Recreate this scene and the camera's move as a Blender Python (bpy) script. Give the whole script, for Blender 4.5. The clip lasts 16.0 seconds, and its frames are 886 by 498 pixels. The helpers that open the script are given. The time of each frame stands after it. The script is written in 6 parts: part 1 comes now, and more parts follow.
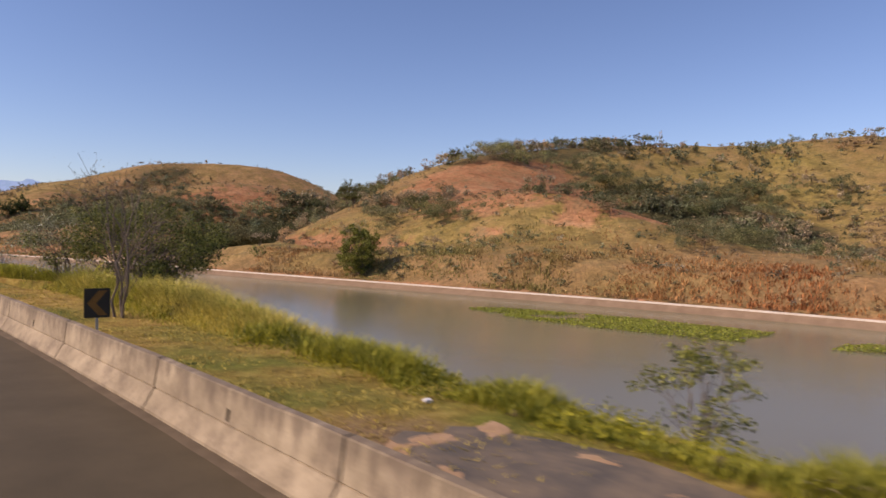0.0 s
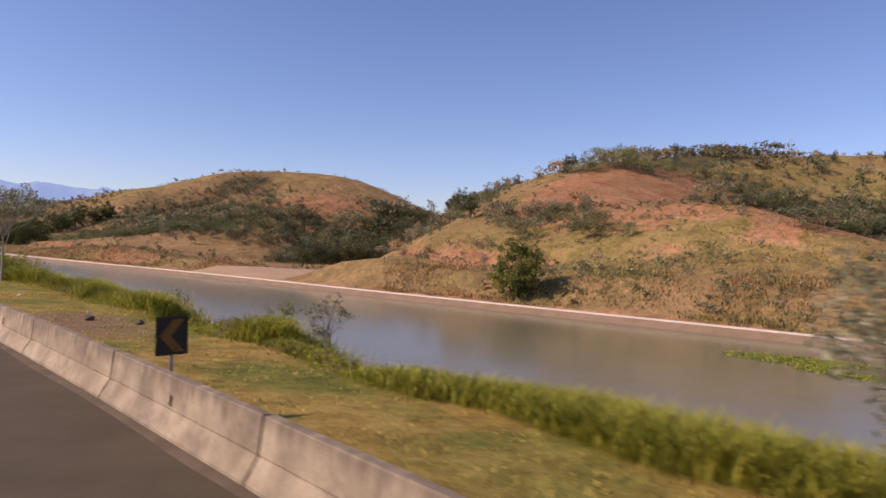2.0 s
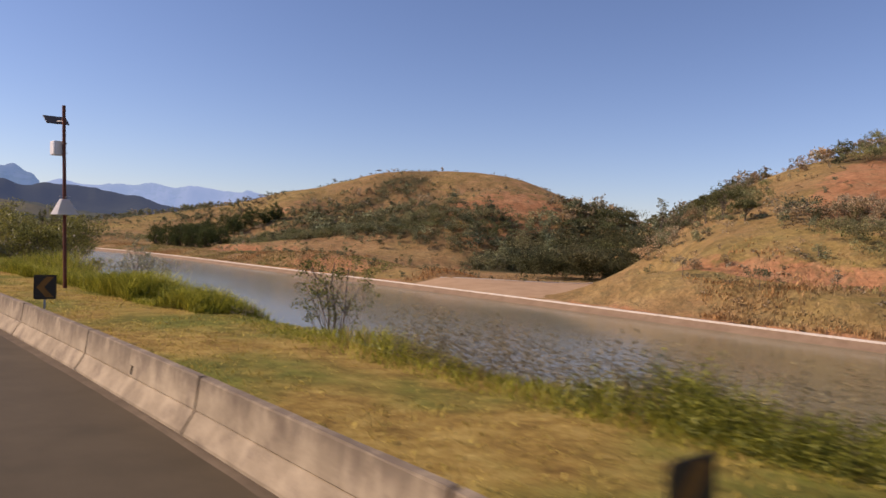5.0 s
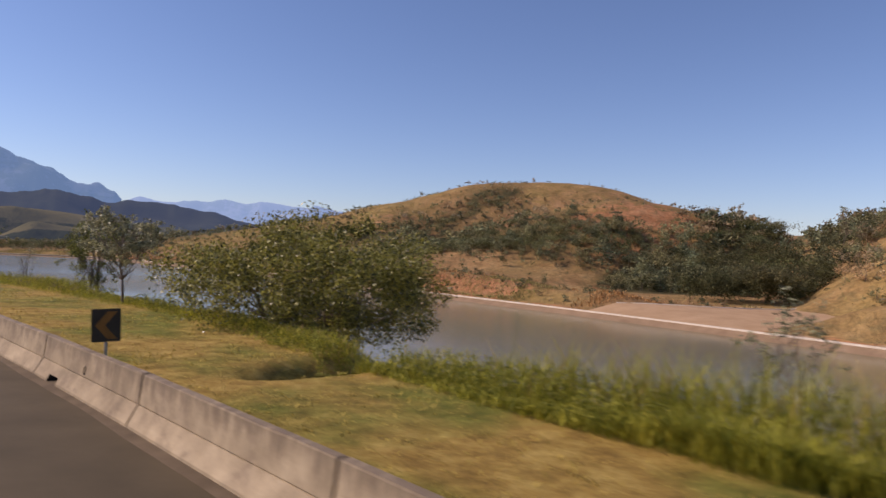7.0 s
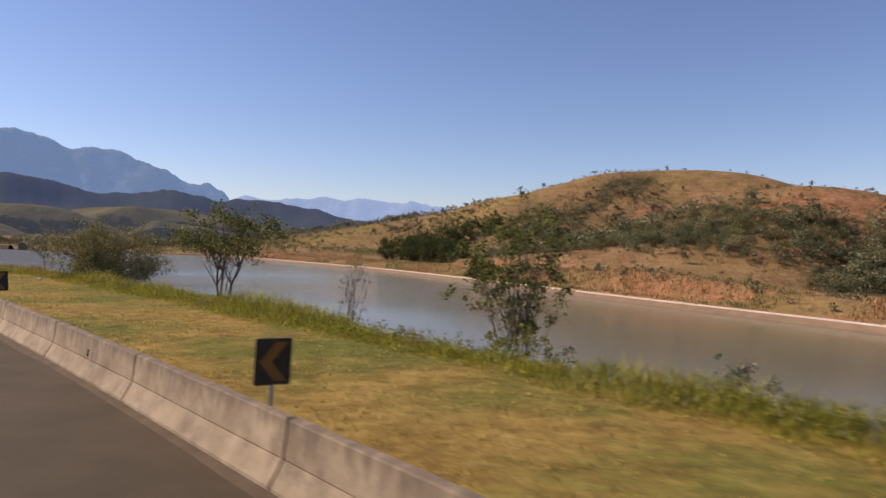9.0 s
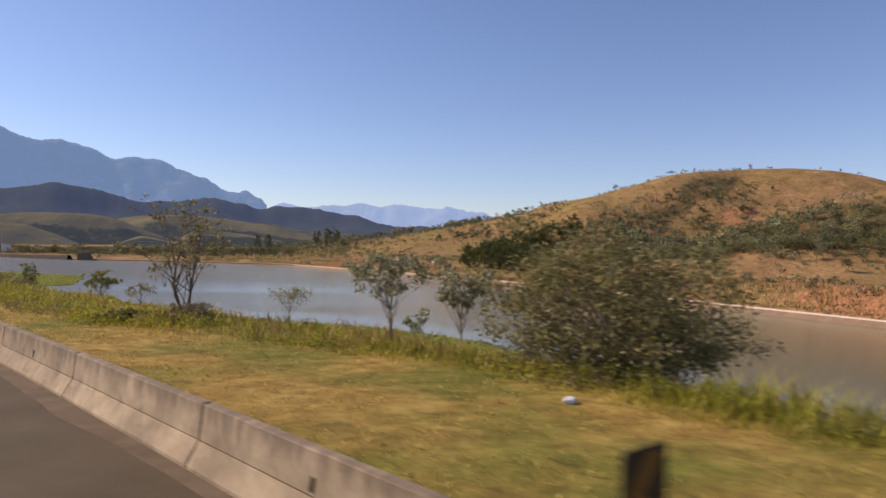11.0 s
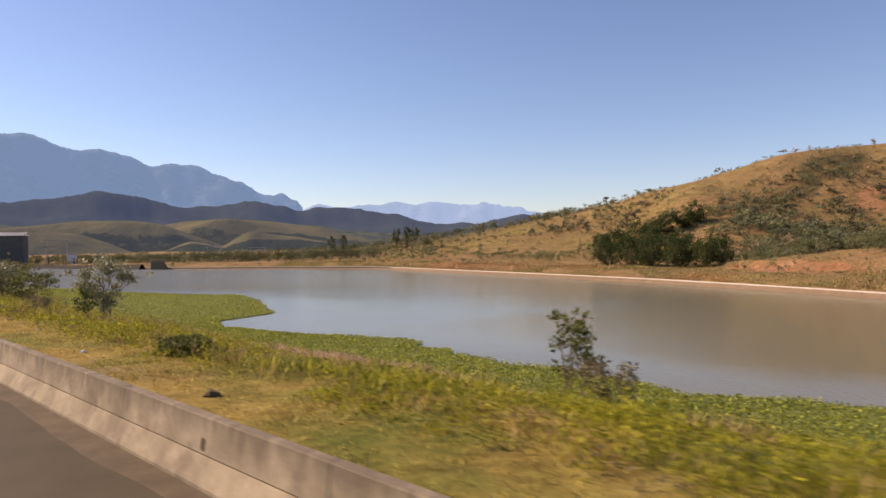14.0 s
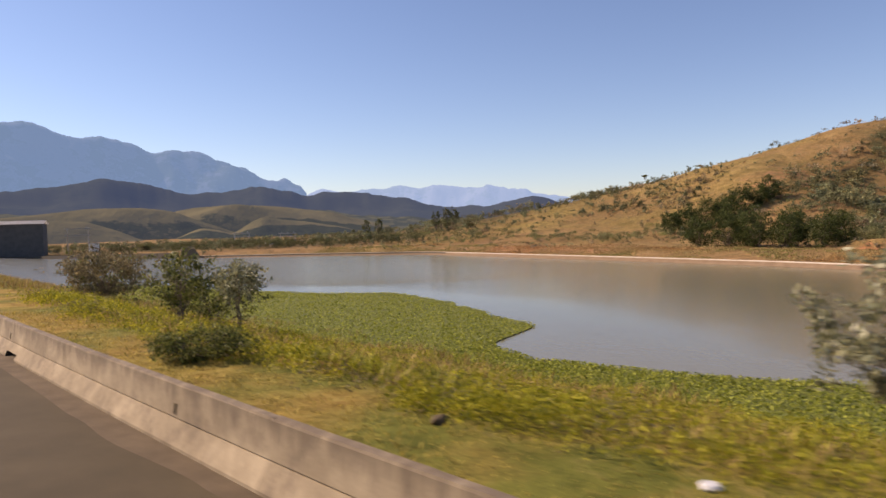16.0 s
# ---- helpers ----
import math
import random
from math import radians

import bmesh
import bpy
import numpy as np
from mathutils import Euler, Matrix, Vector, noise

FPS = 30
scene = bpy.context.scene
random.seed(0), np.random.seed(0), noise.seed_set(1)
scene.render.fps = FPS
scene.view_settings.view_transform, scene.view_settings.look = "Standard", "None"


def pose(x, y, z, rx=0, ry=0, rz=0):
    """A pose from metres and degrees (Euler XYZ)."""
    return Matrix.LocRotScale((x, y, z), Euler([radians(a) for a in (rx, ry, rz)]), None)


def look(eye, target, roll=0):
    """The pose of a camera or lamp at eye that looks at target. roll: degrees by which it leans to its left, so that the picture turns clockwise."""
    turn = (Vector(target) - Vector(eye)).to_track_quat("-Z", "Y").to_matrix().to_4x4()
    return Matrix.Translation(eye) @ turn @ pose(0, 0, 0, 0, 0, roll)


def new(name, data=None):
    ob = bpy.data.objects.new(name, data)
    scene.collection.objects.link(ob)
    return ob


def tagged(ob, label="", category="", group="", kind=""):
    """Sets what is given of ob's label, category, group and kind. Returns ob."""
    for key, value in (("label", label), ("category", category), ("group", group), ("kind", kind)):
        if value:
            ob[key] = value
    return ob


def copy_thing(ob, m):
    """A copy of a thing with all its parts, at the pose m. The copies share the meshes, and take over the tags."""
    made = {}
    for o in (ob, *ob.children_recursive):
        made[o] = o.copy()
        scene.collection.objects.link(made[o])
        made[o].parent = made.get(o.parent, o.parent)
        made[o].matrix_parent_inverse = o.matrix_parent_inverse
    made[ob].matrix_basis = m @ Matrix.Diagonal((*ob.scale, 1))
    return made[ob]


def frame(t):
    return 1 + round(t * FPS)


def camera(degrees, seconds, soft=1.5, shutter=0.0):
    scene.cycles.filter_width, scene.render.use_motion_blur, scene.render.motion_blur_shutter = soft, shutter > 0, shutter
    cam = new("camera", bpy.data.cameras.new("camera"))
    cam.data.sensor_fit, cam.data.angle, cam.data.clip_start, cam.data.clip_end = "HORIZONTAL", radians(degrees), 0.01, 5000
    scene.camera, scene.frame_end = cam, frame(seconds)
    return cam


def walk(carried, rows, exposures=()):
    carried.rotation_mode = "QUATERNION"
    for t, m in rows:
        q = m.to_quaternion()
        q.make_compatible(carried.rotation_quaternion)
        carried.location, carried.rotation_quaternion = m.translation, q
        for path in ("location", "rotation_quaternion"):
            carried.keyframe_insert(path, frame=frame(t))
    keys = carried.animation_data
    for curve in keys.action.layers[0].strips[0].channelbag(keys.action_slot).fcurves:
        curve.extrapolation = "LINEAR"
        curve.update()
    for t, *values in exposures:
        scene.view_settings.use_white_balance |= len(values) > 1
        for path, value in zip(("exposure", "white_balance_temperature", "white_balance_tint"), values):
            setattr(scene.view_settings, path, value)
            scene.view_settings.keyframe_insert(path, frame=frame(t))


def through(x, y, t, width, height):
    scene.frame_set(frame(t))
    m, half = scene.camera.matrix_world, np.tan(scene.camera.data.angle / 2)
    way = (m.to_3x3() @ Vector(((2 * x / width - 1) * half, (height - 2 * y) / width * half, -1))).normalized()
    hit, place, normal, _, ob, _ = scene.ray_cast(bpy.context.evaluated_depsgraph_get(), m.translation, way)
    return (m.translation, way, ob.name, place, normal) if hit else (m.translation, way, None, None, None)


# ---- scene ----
# ------------------------------------------------------------------ the road's line and the camera
SPEED = 19.6            # metres a second
EYE = 2.717             # height of the eye over the road
BANK = math.tan(radians(-2.9))


def heading(t):
    u = np.clip(t, 0.0, 17.6) / 16.0
    return np.radians(38.19 * u + 35.50 * u ** 2 - 18.50 * u ** 3 - 18.41 * u ** 4)


STEP = 1.0
ROAD_S = np.arange(-400.0, 1100.0, STEP)
ROAD_H = heading(ROAD_S / SPEED)
ROAD_X = np.concatenate([[0], np.cumsum(-np.sin((ROAD_H[1:] + ROAD_H[:-1]) / 2) * STEP)])
ROAD_Y = np.concatenate([[0], np.cumsum(np.cos((ROAD_H[1:] + ROAD_H[:-1]) / 2) * STEP)])
ROAD_X -= np.interp(0, ROAD_S, ROAD_X)
ROAD_Y -= np.interp(0, ROAD_S, ROAD_Y)


def road(s, d):
    """Plan place at s metres along the road and d metres to its right."""
    h = np.interp(s, ROAD_S, ROAD_H)
    return np.interp(s, ROAD_S, ROAD_X) + np.cos(h) * d, np.interp(s, ROAD_S, ROAD_Y) + np.sin(h) * d


def road_of(x, y):
    """The s and d of places in plan."""
    x, y = np.atleast_1d(x).astype(float), np.atleast_1d(y).astype(float)
    s, d = np.empty_like(x), np.empty_like(x)
    cx, cy, cs, ch = ROAD_X[::2], ROAD_Y[::2], ROAD_S[::2], ROAD_H[::2]
    for a in range(0, len(x), 4000):
        px, py = x[a:a + 4000], y[a:a + 4000]
        j = np.argmin((px[:, None] - cx) ** 2 + (py[:, None] - cy) ** 2, axis=1)
        ux, uy, h = px - cx[j], py - cy[j], ch[j]
        s[a:a + 4000] = cs[j] - np.sin(h) * ux + np.cos(h) * uy
        d[a:a + 4000] = np.cos(h) * ux + np.sin(h) * uy
    return s, d


cam = camera(67.15, 16.0, soft=1.5, shutter=0.18)
TURNS = [(0, -41.86, -1.56, -1.24), (0.5, -39.87, -1.33, -1.01), (1, -39.05, -2.38, -1.39), (1.5, -38.18, -0.59, -1.66),
         (2, -37.17, -0.69, -2.15), (2.5, -36.2, -2.39, -2.32), (3, -32.66, -1.32, -2.53), (3.5, -31.42, -2.13, -2.33),
         (4, -28.98, -1.09, -2.76), (4.5, -27.7, -1.1, -2.6), (5, -26.8, -1.0, -2.4), (5.5, -25.9, -0.9, -2.1), (6, -25.0, -0.75, -1.9),
         (6.5, -24.1, -0.61, -1.69), (7, -21.51, -0.04, -2.1), (7.5, -19.67, -0.77, -2.04), (8, -17.64, -0.82, -1.29),
         (8.5, -14.91, -0.86, -1.56), (9, -13.7, -0.8, -1.5), (9.5, -12.8, -0.7, -1.4), (10, -12.1, -0.6, -1.25), (10.5, -11.5, -0.5, -1.15),
         (11, -10.91, -0.39, -1.03), (11.5, -9.38, -0.52, 0.06), (12, -8.27, -1.81, 1.29), (12.5, -7.3, -0.65, 1.3),
         (13, -6.31, -0.61, 1.66), (13.5, -8.8, -0.74, 1.28), (14, -8.32, -0.69, 0.86), (14.5, -7.12, -2.47, 0.99),
         (15, -5.21, -2.55, 1.29), (15.5, -8.89, -2.09, 0.7), (16, -8.26, -2.1, 1.69)]
walk(cam, [(t, pose(float(road(SPEED * t, 0)[0]), float(road(SPEED * t, 0)[1]), EYE, 90 + p, r, yw)) for t, yw, p, r in TURNS],
     exposures=[(0, 0.14, 6550, 29), (0.8, 0.16, 6550, 30), (1.5, 0.18, 6100, 36), (2.0, 0.17, 6350, 34), (2.5, 0.18, 6600, 31), (3.0, 0.16, 6150, 36), (3.5, 0.15, 6450, 32), (4, 0.14, 6650, 30),
               (6.5, 0.05, 6600, 28), (7, 0.03, 6400, 29), (8.5, 0.10, 6600, 28), (11, 0.20, 6650, 26), (12.5, 0.36, 7000, 26), (16, 0.38, 7150, 26)])

# ------------------------------------------------------------------ daylight
SUN_TO = Vector((-0.906 * math.cos(radians(38)), 0.408 * math.cos(radians(38)), math.sin(radians(38))))
world = bpy.data.worlds.new("world")
scene.world = world
world.use_nodes = True
wt = world.node_tree
sky = wt.nodes.new("ShaderNodeTexSky")
sky.sky_type, sky.sun_disc, sky.sun_elevation = "NISHITA", False, radians(38)
sky.sun_rotation = math.atan2(-0.906, 0.408)
sky.altitude, sky.air_density, sky.dust_density, sky.ozone_density = 400, 1.0, 0.3, 3.4
wt.nodes["Background"].inputs["Strength"].default_value = 0.105
clear = wt.nodes.new("ShaderNodeMix")
clear.data_type, clear.blend_type = "RGBA", "MULTIPLY"
clear.inputs[0].default_value, clear.inputs[7].default_value = 1.0, (0.97, 0.995, 1.035, 1)
wt.links.new(sky.outputs[0], clear.inputs[6])
wt.links.new(clear.outputs[2], wt.nodes["Background"].inputs["Color"])
sun = new("sun", bpy.data.lights.new("sun", "SUN"))
sun.data.energy, sun.data.angle, sun.data.color = 4.4, radians(0.53), (1.0, 0.87, 0.68)
sun.matrix_world = look(SUN_TO * 100, (0, 0, 0))


# ------------------------------------------------------------------ materials
def mat(name):
    m = bpy.data.materials.new(name)
    m.use_nodes = True
    return m, m.node_tree, m.node_tree.nodes["Principled BSDF"]


def node(t, kind, **sockets):
    n = t.nodes.new(kind)
    for k, v in sockets.items():
        n.inputs[k.replace("_", " ")].default_value = v
    return n


def noise_of(t, scale, detail=5.0, rough=0.6, vector=None, distortion=0.0):
    n = node(t, "ShaderNodeTexNoise", Scale=scale, Detail=detail, Roughness=rough, Distortion=distortion)
    if vector is None:
        vector = t.nodes.new("ShaderNodeTexCoord").outputs["Object"]
    t.links.new(vector, n.inputs["Vector"])
    return n.outputs["Fac"]


def ramp(t, fac, stops):
    n = t.nodes.new("ShaderNodeValToRGB")
    while len(n.color_ramp.elements) < len(stops):
        n.color_ramp.elements.new(0.5)
    for e, (p, c) in zip(n.color_ramp.elements, stops):
        e.position, e.color = p, (*c, 1) if len(c) == 3 else c
    t.links.new(fac, n.inputs["Fac"])
    return n.outputs["Color"]


def mix(t, fac, a, b, kind="MIX"):
    n = t.nodes.new("ShaderNodeMix")
    n.data_type, n.blend_type, n.clamp_factor = "RGBA", kind, True
    for v, k in ((fac, 0), (a, 6), (b, 7)):
        if isinstance(v, (int, float)):
            n.inputs[k].default_value = v
        elif isinstance(v, tuple):
            n.inputs[k].default_value = (*v, 1)
        else:
            t.links.new(v, n.inputs[k])
    return n.outputs[2]


def maths(t, op, a, b, clamp=False):
    n = t.nodes.new("ShaderNodeMath")
    n.operation, n.use_clamp = op, clamp
    for v, k in ((a, 0), (b, 1)):
        if isinstance(v, (int, float)):
            n.inputs[k].default_value = v
        else:
            t.links.new(v, n.inputs[k])
    return n.outputs[0]


def bump(t, height, p, strength=0.5, distance=0.05):
    n = node(t, "ShaderNodeBump", Strength=strength, Distance=distance)
    t.links.new(height, n.inputs["Height"])
    t.links.new(n.outputs["Normal"], p.inputs["Normal"])


def attribute(t, name):
    n = t.nodes.new("ShaderNodeAttribute")
    n.attribute_name = name
    return n


def plain(name, a, b, scale, rough=0.8, metal=0.0, relief=0.2, depth=0.01, gloss=0.3):
    """A surface of two near colours, mottled at two scales."""
    m, t, p = mat(name)
    f1 = noise_of(t, scale, 6)
    f2 = noise_of(t, scale * 9, 4)
    t.links.new(mix(t, maths(t, "MULTIPLY", f2, 0.5), ramp(t, f1, [(0.3, a), (0.7, b)]), a), p.inputs["Base Color"])
    p.inputs["Roughness"].default_value, p.inputs["Metallic"].default_value = rough, metal
    p.inputs["Specular IOR Level"].default_value = gloss
    bump(t, f2, p, relief, depth)
    return m


def leafy(name, dark, light, through=0.25, rough=0.55, tinted=False):
    """Leaves: each a little different, some light passing through."""
    m, t, p = mat(name)
    g = t.nodes.new("ShaderNodeNewGeometry")
    c = ramp(t, g.outputs["Random Per Island"], [(0.0, dark), (0.75, light), (1.0, tuple(min(1, v * 1.5) for v in light))])
    if tinted:
        c = mix(t, 1.0, c, attribute(t, "tint").outputs["Color"], "MULTIPLY")
    t.links.new(c, p.inputs["Base Color"])
    p.inputs["Roughness"].default_value = rough
    p.inputs["Specular IOR Level"].default_value = 0.5 if rough < 0.45 else 0.18
    tr = t.nodes.new("ShaderNodeBsdfTranslucent")
    t.links.new(c, tr.inputs["Color"])
    sh = t.nodes.new("ShaderNodeMixShader")
    sh.inputs[0].default_value = through
    t.links.new(p.outputs[0], sh.inputs[1])
    t.links.new(tr.outputs[0], sh.inputs[2])
    t.links.new(sh.outputs[0], t.nodes["Material Output"].inputs["Surface"])
    return m


def land_material():
    """Hillsides: dry grass, greener swards, red earth and scrub, by the cover painted on the sheet."""
    m, t, p = mat("hill_land")
    at = attribute(t, "cover")
    sep = t.nodes.new("ShaderNodeSeparateColor")
    t.links.new(at.outputs["Color"], sep.inputs[0])
    n1, n2, n3 = noise_of(t, 0.018, 6, 0.65), noise_of(t, 0.11, 6, 0.65), noise_of(t, 0.7, 4, 0.7)
    n4 = noise_of(t, 0.28, 5, 0.7)
    dry = ramp(t, n2, [(0.3, (0.22, 0.130, 0.056)), (0.5, (0.335, 0.198, 0.086)), (0.72, (0.46, 0.30, 0.142))])
    green = ramp(t, n2, [(0.3, (0.165, 0.125, 0.035)), (0.55, (0.335, 0.25, 0.072)), (0.75, (0.47, 0.355, 0.11))])
    soil = ramp(t, n2, [(0.3, (0.30, 0.125, 0.052)), (0.55, (0.455, 0.222, 0.103)), (0.75, (0.55, 0.335, 0.172))])
    scrub = ramp(t, n2, [(0.3, (0.030, 0.032, 0.014)), (0.7, (0.095, 0.085, 0.035))])
    g = maths(t, "ADD", sep.outputs[1], maths(t, "SUBTRACT", maths(t, "MULTIPLY", n1, 2.4), 1.15))
    c = mix(t, g, dry, green)
    edge = maths(t, "MULTIPLY", maths(t, "SUBTRACT", maths(t, "ADD", sep.outputs[0], maths(t, "MULTIPLY", maths(t, "SUBTRACT", n2, 0.42), 1.9)), 0.40), 5.0)
    edge = maths(t, "MULTIPLY", maths(t, "MULTIPLY", edge, 1.0, True), maths(t, "MULTIPLY", sep.outputs[0], 3.0, True))
    c = mix(t, edge, c, soil)
    edge2 = maths(t, "MULTIPLY", maths(t, "SUBTRACT", maths(t, "ADD", sep.outputs[2], maths(t, "SUBTRACT", n2, 0.5)), 0.45), 4.0)
    c = mix(t, edge2, c, scrub)
    c = mix(t, 0.65, c, ramp(t, n3, [(0.25, (0.35, 0.35, 0.35)), (0.75, (1.35, 1.35, 1.35))]), "MULTIPLY")
    n5 = noise_of(t, 0.055, 6, 0.7)
    c = mix(t, ramp(t, n5, [(0.50, (0, 0, 0)), (0.62, (0.55, 0.55, 0.55))]), c, mix(t, n4, (0.30, 0.145, 0.065), (0.16, 0.125, 0.050)))
    c = mix(t, ramp(t, n4, [(0.50, (0, 0, 0)), (0.64, (0.5, 0.5, 0.5))]), c, mix(t, n2, (0.085, 0.075, 0.034), (0.19, 0.155, 0.070)))
    t.links.new(c, p.inputs["Base Color"])
    p.inputs["Roughness"].default_value = 0.95
    p.inputs["Specular IOR Level"].default_value = 0.1
    bump(t, mix(t, 0.5, n3, n4), p, 1.0, 1.4)
    return m


def verge_material():
    """Mown roadside grass, straw-coloured with green patches and bare earth."""
    m, t, p = mat("verge_grass")
    n1, n2, n3 = noise_of(t, 0.22, 5, 0.6), noise_of(t, 1.6, 6, 0.7), noise_of(t, 14.0, 5, 0.75)
    straw = ramp(t, n2, [(0.28, (0.20, 0.118, 0.031)), (0.5, (0.39, 0.255, 0.064)), (0.72, (0.57, 0.41, 0.12))])
    green = ramp(t, n2, [(0.3, (0.10, 0.11, 0.020)), (0.7, (0.27, 0.26, 0.050))])
    c = mix(t, ramp(t, n1, [(0.42, (0, 0, 0)), (0.62, (1, 1, 1))]), straw, green)
    at = attribute(t, "cover")
    sep = t.nodes.new("ShaderNodeSeparateColor")
    t.links.new(at.outputs["Color"], sep.inputs[0])
    bare = maths(t, "MULTIPLY", maths(t, "SUBTRACT", maths(t, "ADD", sep.outputs[0], maths(t, "MULTIPLY", n2, 0.5)), 0.72), 5.0)
    c = mix(t, bare, c, ramp(t, n3, [(0.3, (0.20, 0.125, 0.065)), (0.7, (0.34, 0.23, 0.13))]))
    c = mix(t, 0.7, c, ramp(t, n3, [(0.25, (0.4, 0.4, 0.4)), (0.75, (1.3, 1.3, 1.3))]), "MULTIPLY")
    t.links.new(c, p.inputs["Base Color"])
    p.inputs["Roughness"].default_value = 0.95
    p.inputs["Specular IOR Level"].default_value = 0.1
    bump(t, n3, p, 0.9, 0.06)
    return m


def water_material():
    m, t, p = mat("lake_water")
    n1 = noise_of(t, 0.012, 4, 0.5)
    p.inputs["Roughness"].default_value = 0.16
    p.inputs["IOR"].default_value = 1.33
    t.links.new(ramp(t, n1, [(0.3, (0.172, 0.151, 0.080)), (0.7, (0.212, 0.188, 0.108))]), p.inputs["Base Color"])
    tc = t.nodes.new("ShaderNodeTexCoord")
    mp = node(t, "ShaderNodeMapping", Scale=(1.0, 0.45, 1.0), Rotation=(0, 0, 0.5))
    t.links.new(tc.outputs["Object"], mp.inputs["Vector"])
    w = mix(t, 0.5, noise_of(t, 0.55, 3, 0.6, mp.outputs[0]), noise_of(t, 2.6, 3, 0.6, mp.outputs[0]))
    calm = ramp(t, noise_of(t, 0.02, 3, 0.5, mp.outputs[0]), [(0.50, (0.25, 0.25, 0.25)), (0.62, (1, 1, 1))])
    bump(t, mix(t, 1.0, w, calm, "MULTIPLY"), p, 0.28, 0.13)
    return m


def concrete_material(name, stained=True):
    m, t, p = mat(name)
    tc = t.nodes.new("ShaderNodeTexCoord")
    own = t.nodes.new("ShaderNodeObjectInfo")
    far = t.nodes.new("ShaderNodeVectorMath")
    far.operation = "MULTIPLY_ADD"
    far.inputs[1].default_value = (37.0, 53.0, 0.0)
    t.links.new(own.outputs["Random"], far.inputs[0])
    t.links.new(tc.outputs["Object"], far.inputs[2])
    mp = node(t, "ShaderNodeMapping", Scale=(1.0, 0.7, 0.55))
    t.links.new(far.outputs[0], mp.inputs["Vector"])
    n1, n2, n3 = noise_of(t, 1.3, 6, 0.65, far.outputs[0]), noise_of(t, 2.6, 6, 0.7, mp.outputs[0]), noise_of(t, 30, 4, 0.7, far.outputs[0])
    base = ramp(t, n1, [(0.34, (0.22, 0.165, 0.098)), (0.5, (0.32, 0.245, 0.148)), (0.66, (0.43, 0.335, 0.208))])
    c = base
    if stained:
        sep = t.nodes.new("ShaderNodeSeparateXYZ")
        t.links.new(tc.outputs["Object"], sep.inputs[0])
        drip = node(t, "ShaderNodeMapping", Scale=(1.0, 2.4, 0.35))
        t.links.new(far.outputs[0], drip.inputs["Vector"])
        n4 = noise_of(t, 2.4, 7, 0.72, drip.outputs[0])
        high = maths(t, "MULTIPLY", maths(t, "SUBTRACT", sep.outputs[2], 0.42), 2.2, True)
        mould = maths(t, "MULTIPLY", maths(t, "SUBTRACT", maths(t, "ADD", n4, maths(t, "MULTIPLY", high, 0.30)), 0.60), 6.0, True)
        c = mix(t, maths(t, "MULTIPLY", mould, 0.68), c, (0.125, 0.088, 0.055))
        c = mix(t, ramp(t, n2, [(0.52, (0, 0, 0)), (0.66, (0.55, 0.55, 0.55))]), c, (0.13, 0.090, 0.058))
    c = mix(t, 0.35, c, ramp(t, n3, [(0.3, (0.6, 0.6, 0.6)), (0.7, (1.2, 1.2, 1.2))]), "MULTIPLY")
    t.links.new(c, p.inputs["Base Color"])
    p.inputs["Roughness"].default_value = 0.9
    bump(t, n3, p, 0.35, 0.01)
    return m


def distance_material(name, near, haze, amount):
    """A backdrop of far ranges, the blue haze before them put in as a glow."""
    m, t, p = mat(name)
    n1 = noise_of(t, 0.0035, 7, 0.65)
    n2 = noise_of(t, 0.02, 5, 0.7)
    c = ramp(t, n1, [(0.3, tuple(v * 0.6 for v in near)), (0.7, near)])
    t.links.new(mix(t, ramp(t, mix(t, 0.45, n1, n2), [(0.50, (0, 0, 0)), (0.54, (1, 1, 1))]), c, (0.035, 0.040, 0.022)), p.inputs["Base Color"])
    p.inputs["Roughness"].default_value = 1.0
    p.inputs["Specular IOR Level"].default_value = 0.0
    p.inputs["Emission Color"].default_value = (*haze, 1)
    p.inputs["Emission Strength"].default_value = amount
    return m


def meadow_material():
    """Rounded pasture hills with woods in their folds, and a faint blue glow in place of haze."""
    m, t, p = mat("meadow_hills")
    sep = t.nodes.new("ShaderNodeSeparateColor")
    t.links.new(attribute(t, "cover").outputs["Color"], sep.inputs[0])
    n1, n2 = noise_of(t, 0.008, 6, 0.6), noise_of(t, 0.05, 5, 0.7)
    grass_c = ramp(t, n1, [(0.3, (0.075, 0.068, 0.030)), (0.7, (0.165, 0.138, 0.062))])
    woods = ramp(t, n2, [(0.3, (0.018, 0.024, 0.012)), (0.7, (0.050, 0.054, 0.024))])
    k = maths(t, "MULTIPLY", maths(t, "SUBTRACT", maths(t, "ADD", sep.outputs[2], maths(t, "MULTIPLY", maths(t, "SUBTRACT", mix(t, 0.5, n1, n2), 0.5), 1.6)), 0.5), 7.0, True)
    t.links.new(mix(t, k, grass_c, woods), p.inputs["Base Color"])
    p.inputs["Roughness"].default_value = 1.0
    p.inputs["Specular IOR Level"].default_value = 0.0
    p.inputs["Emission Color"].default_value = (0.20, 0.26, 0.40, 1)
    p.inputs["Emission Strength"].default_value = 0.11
    bump(t, n2, p, 0.6, 6.0)
    return m


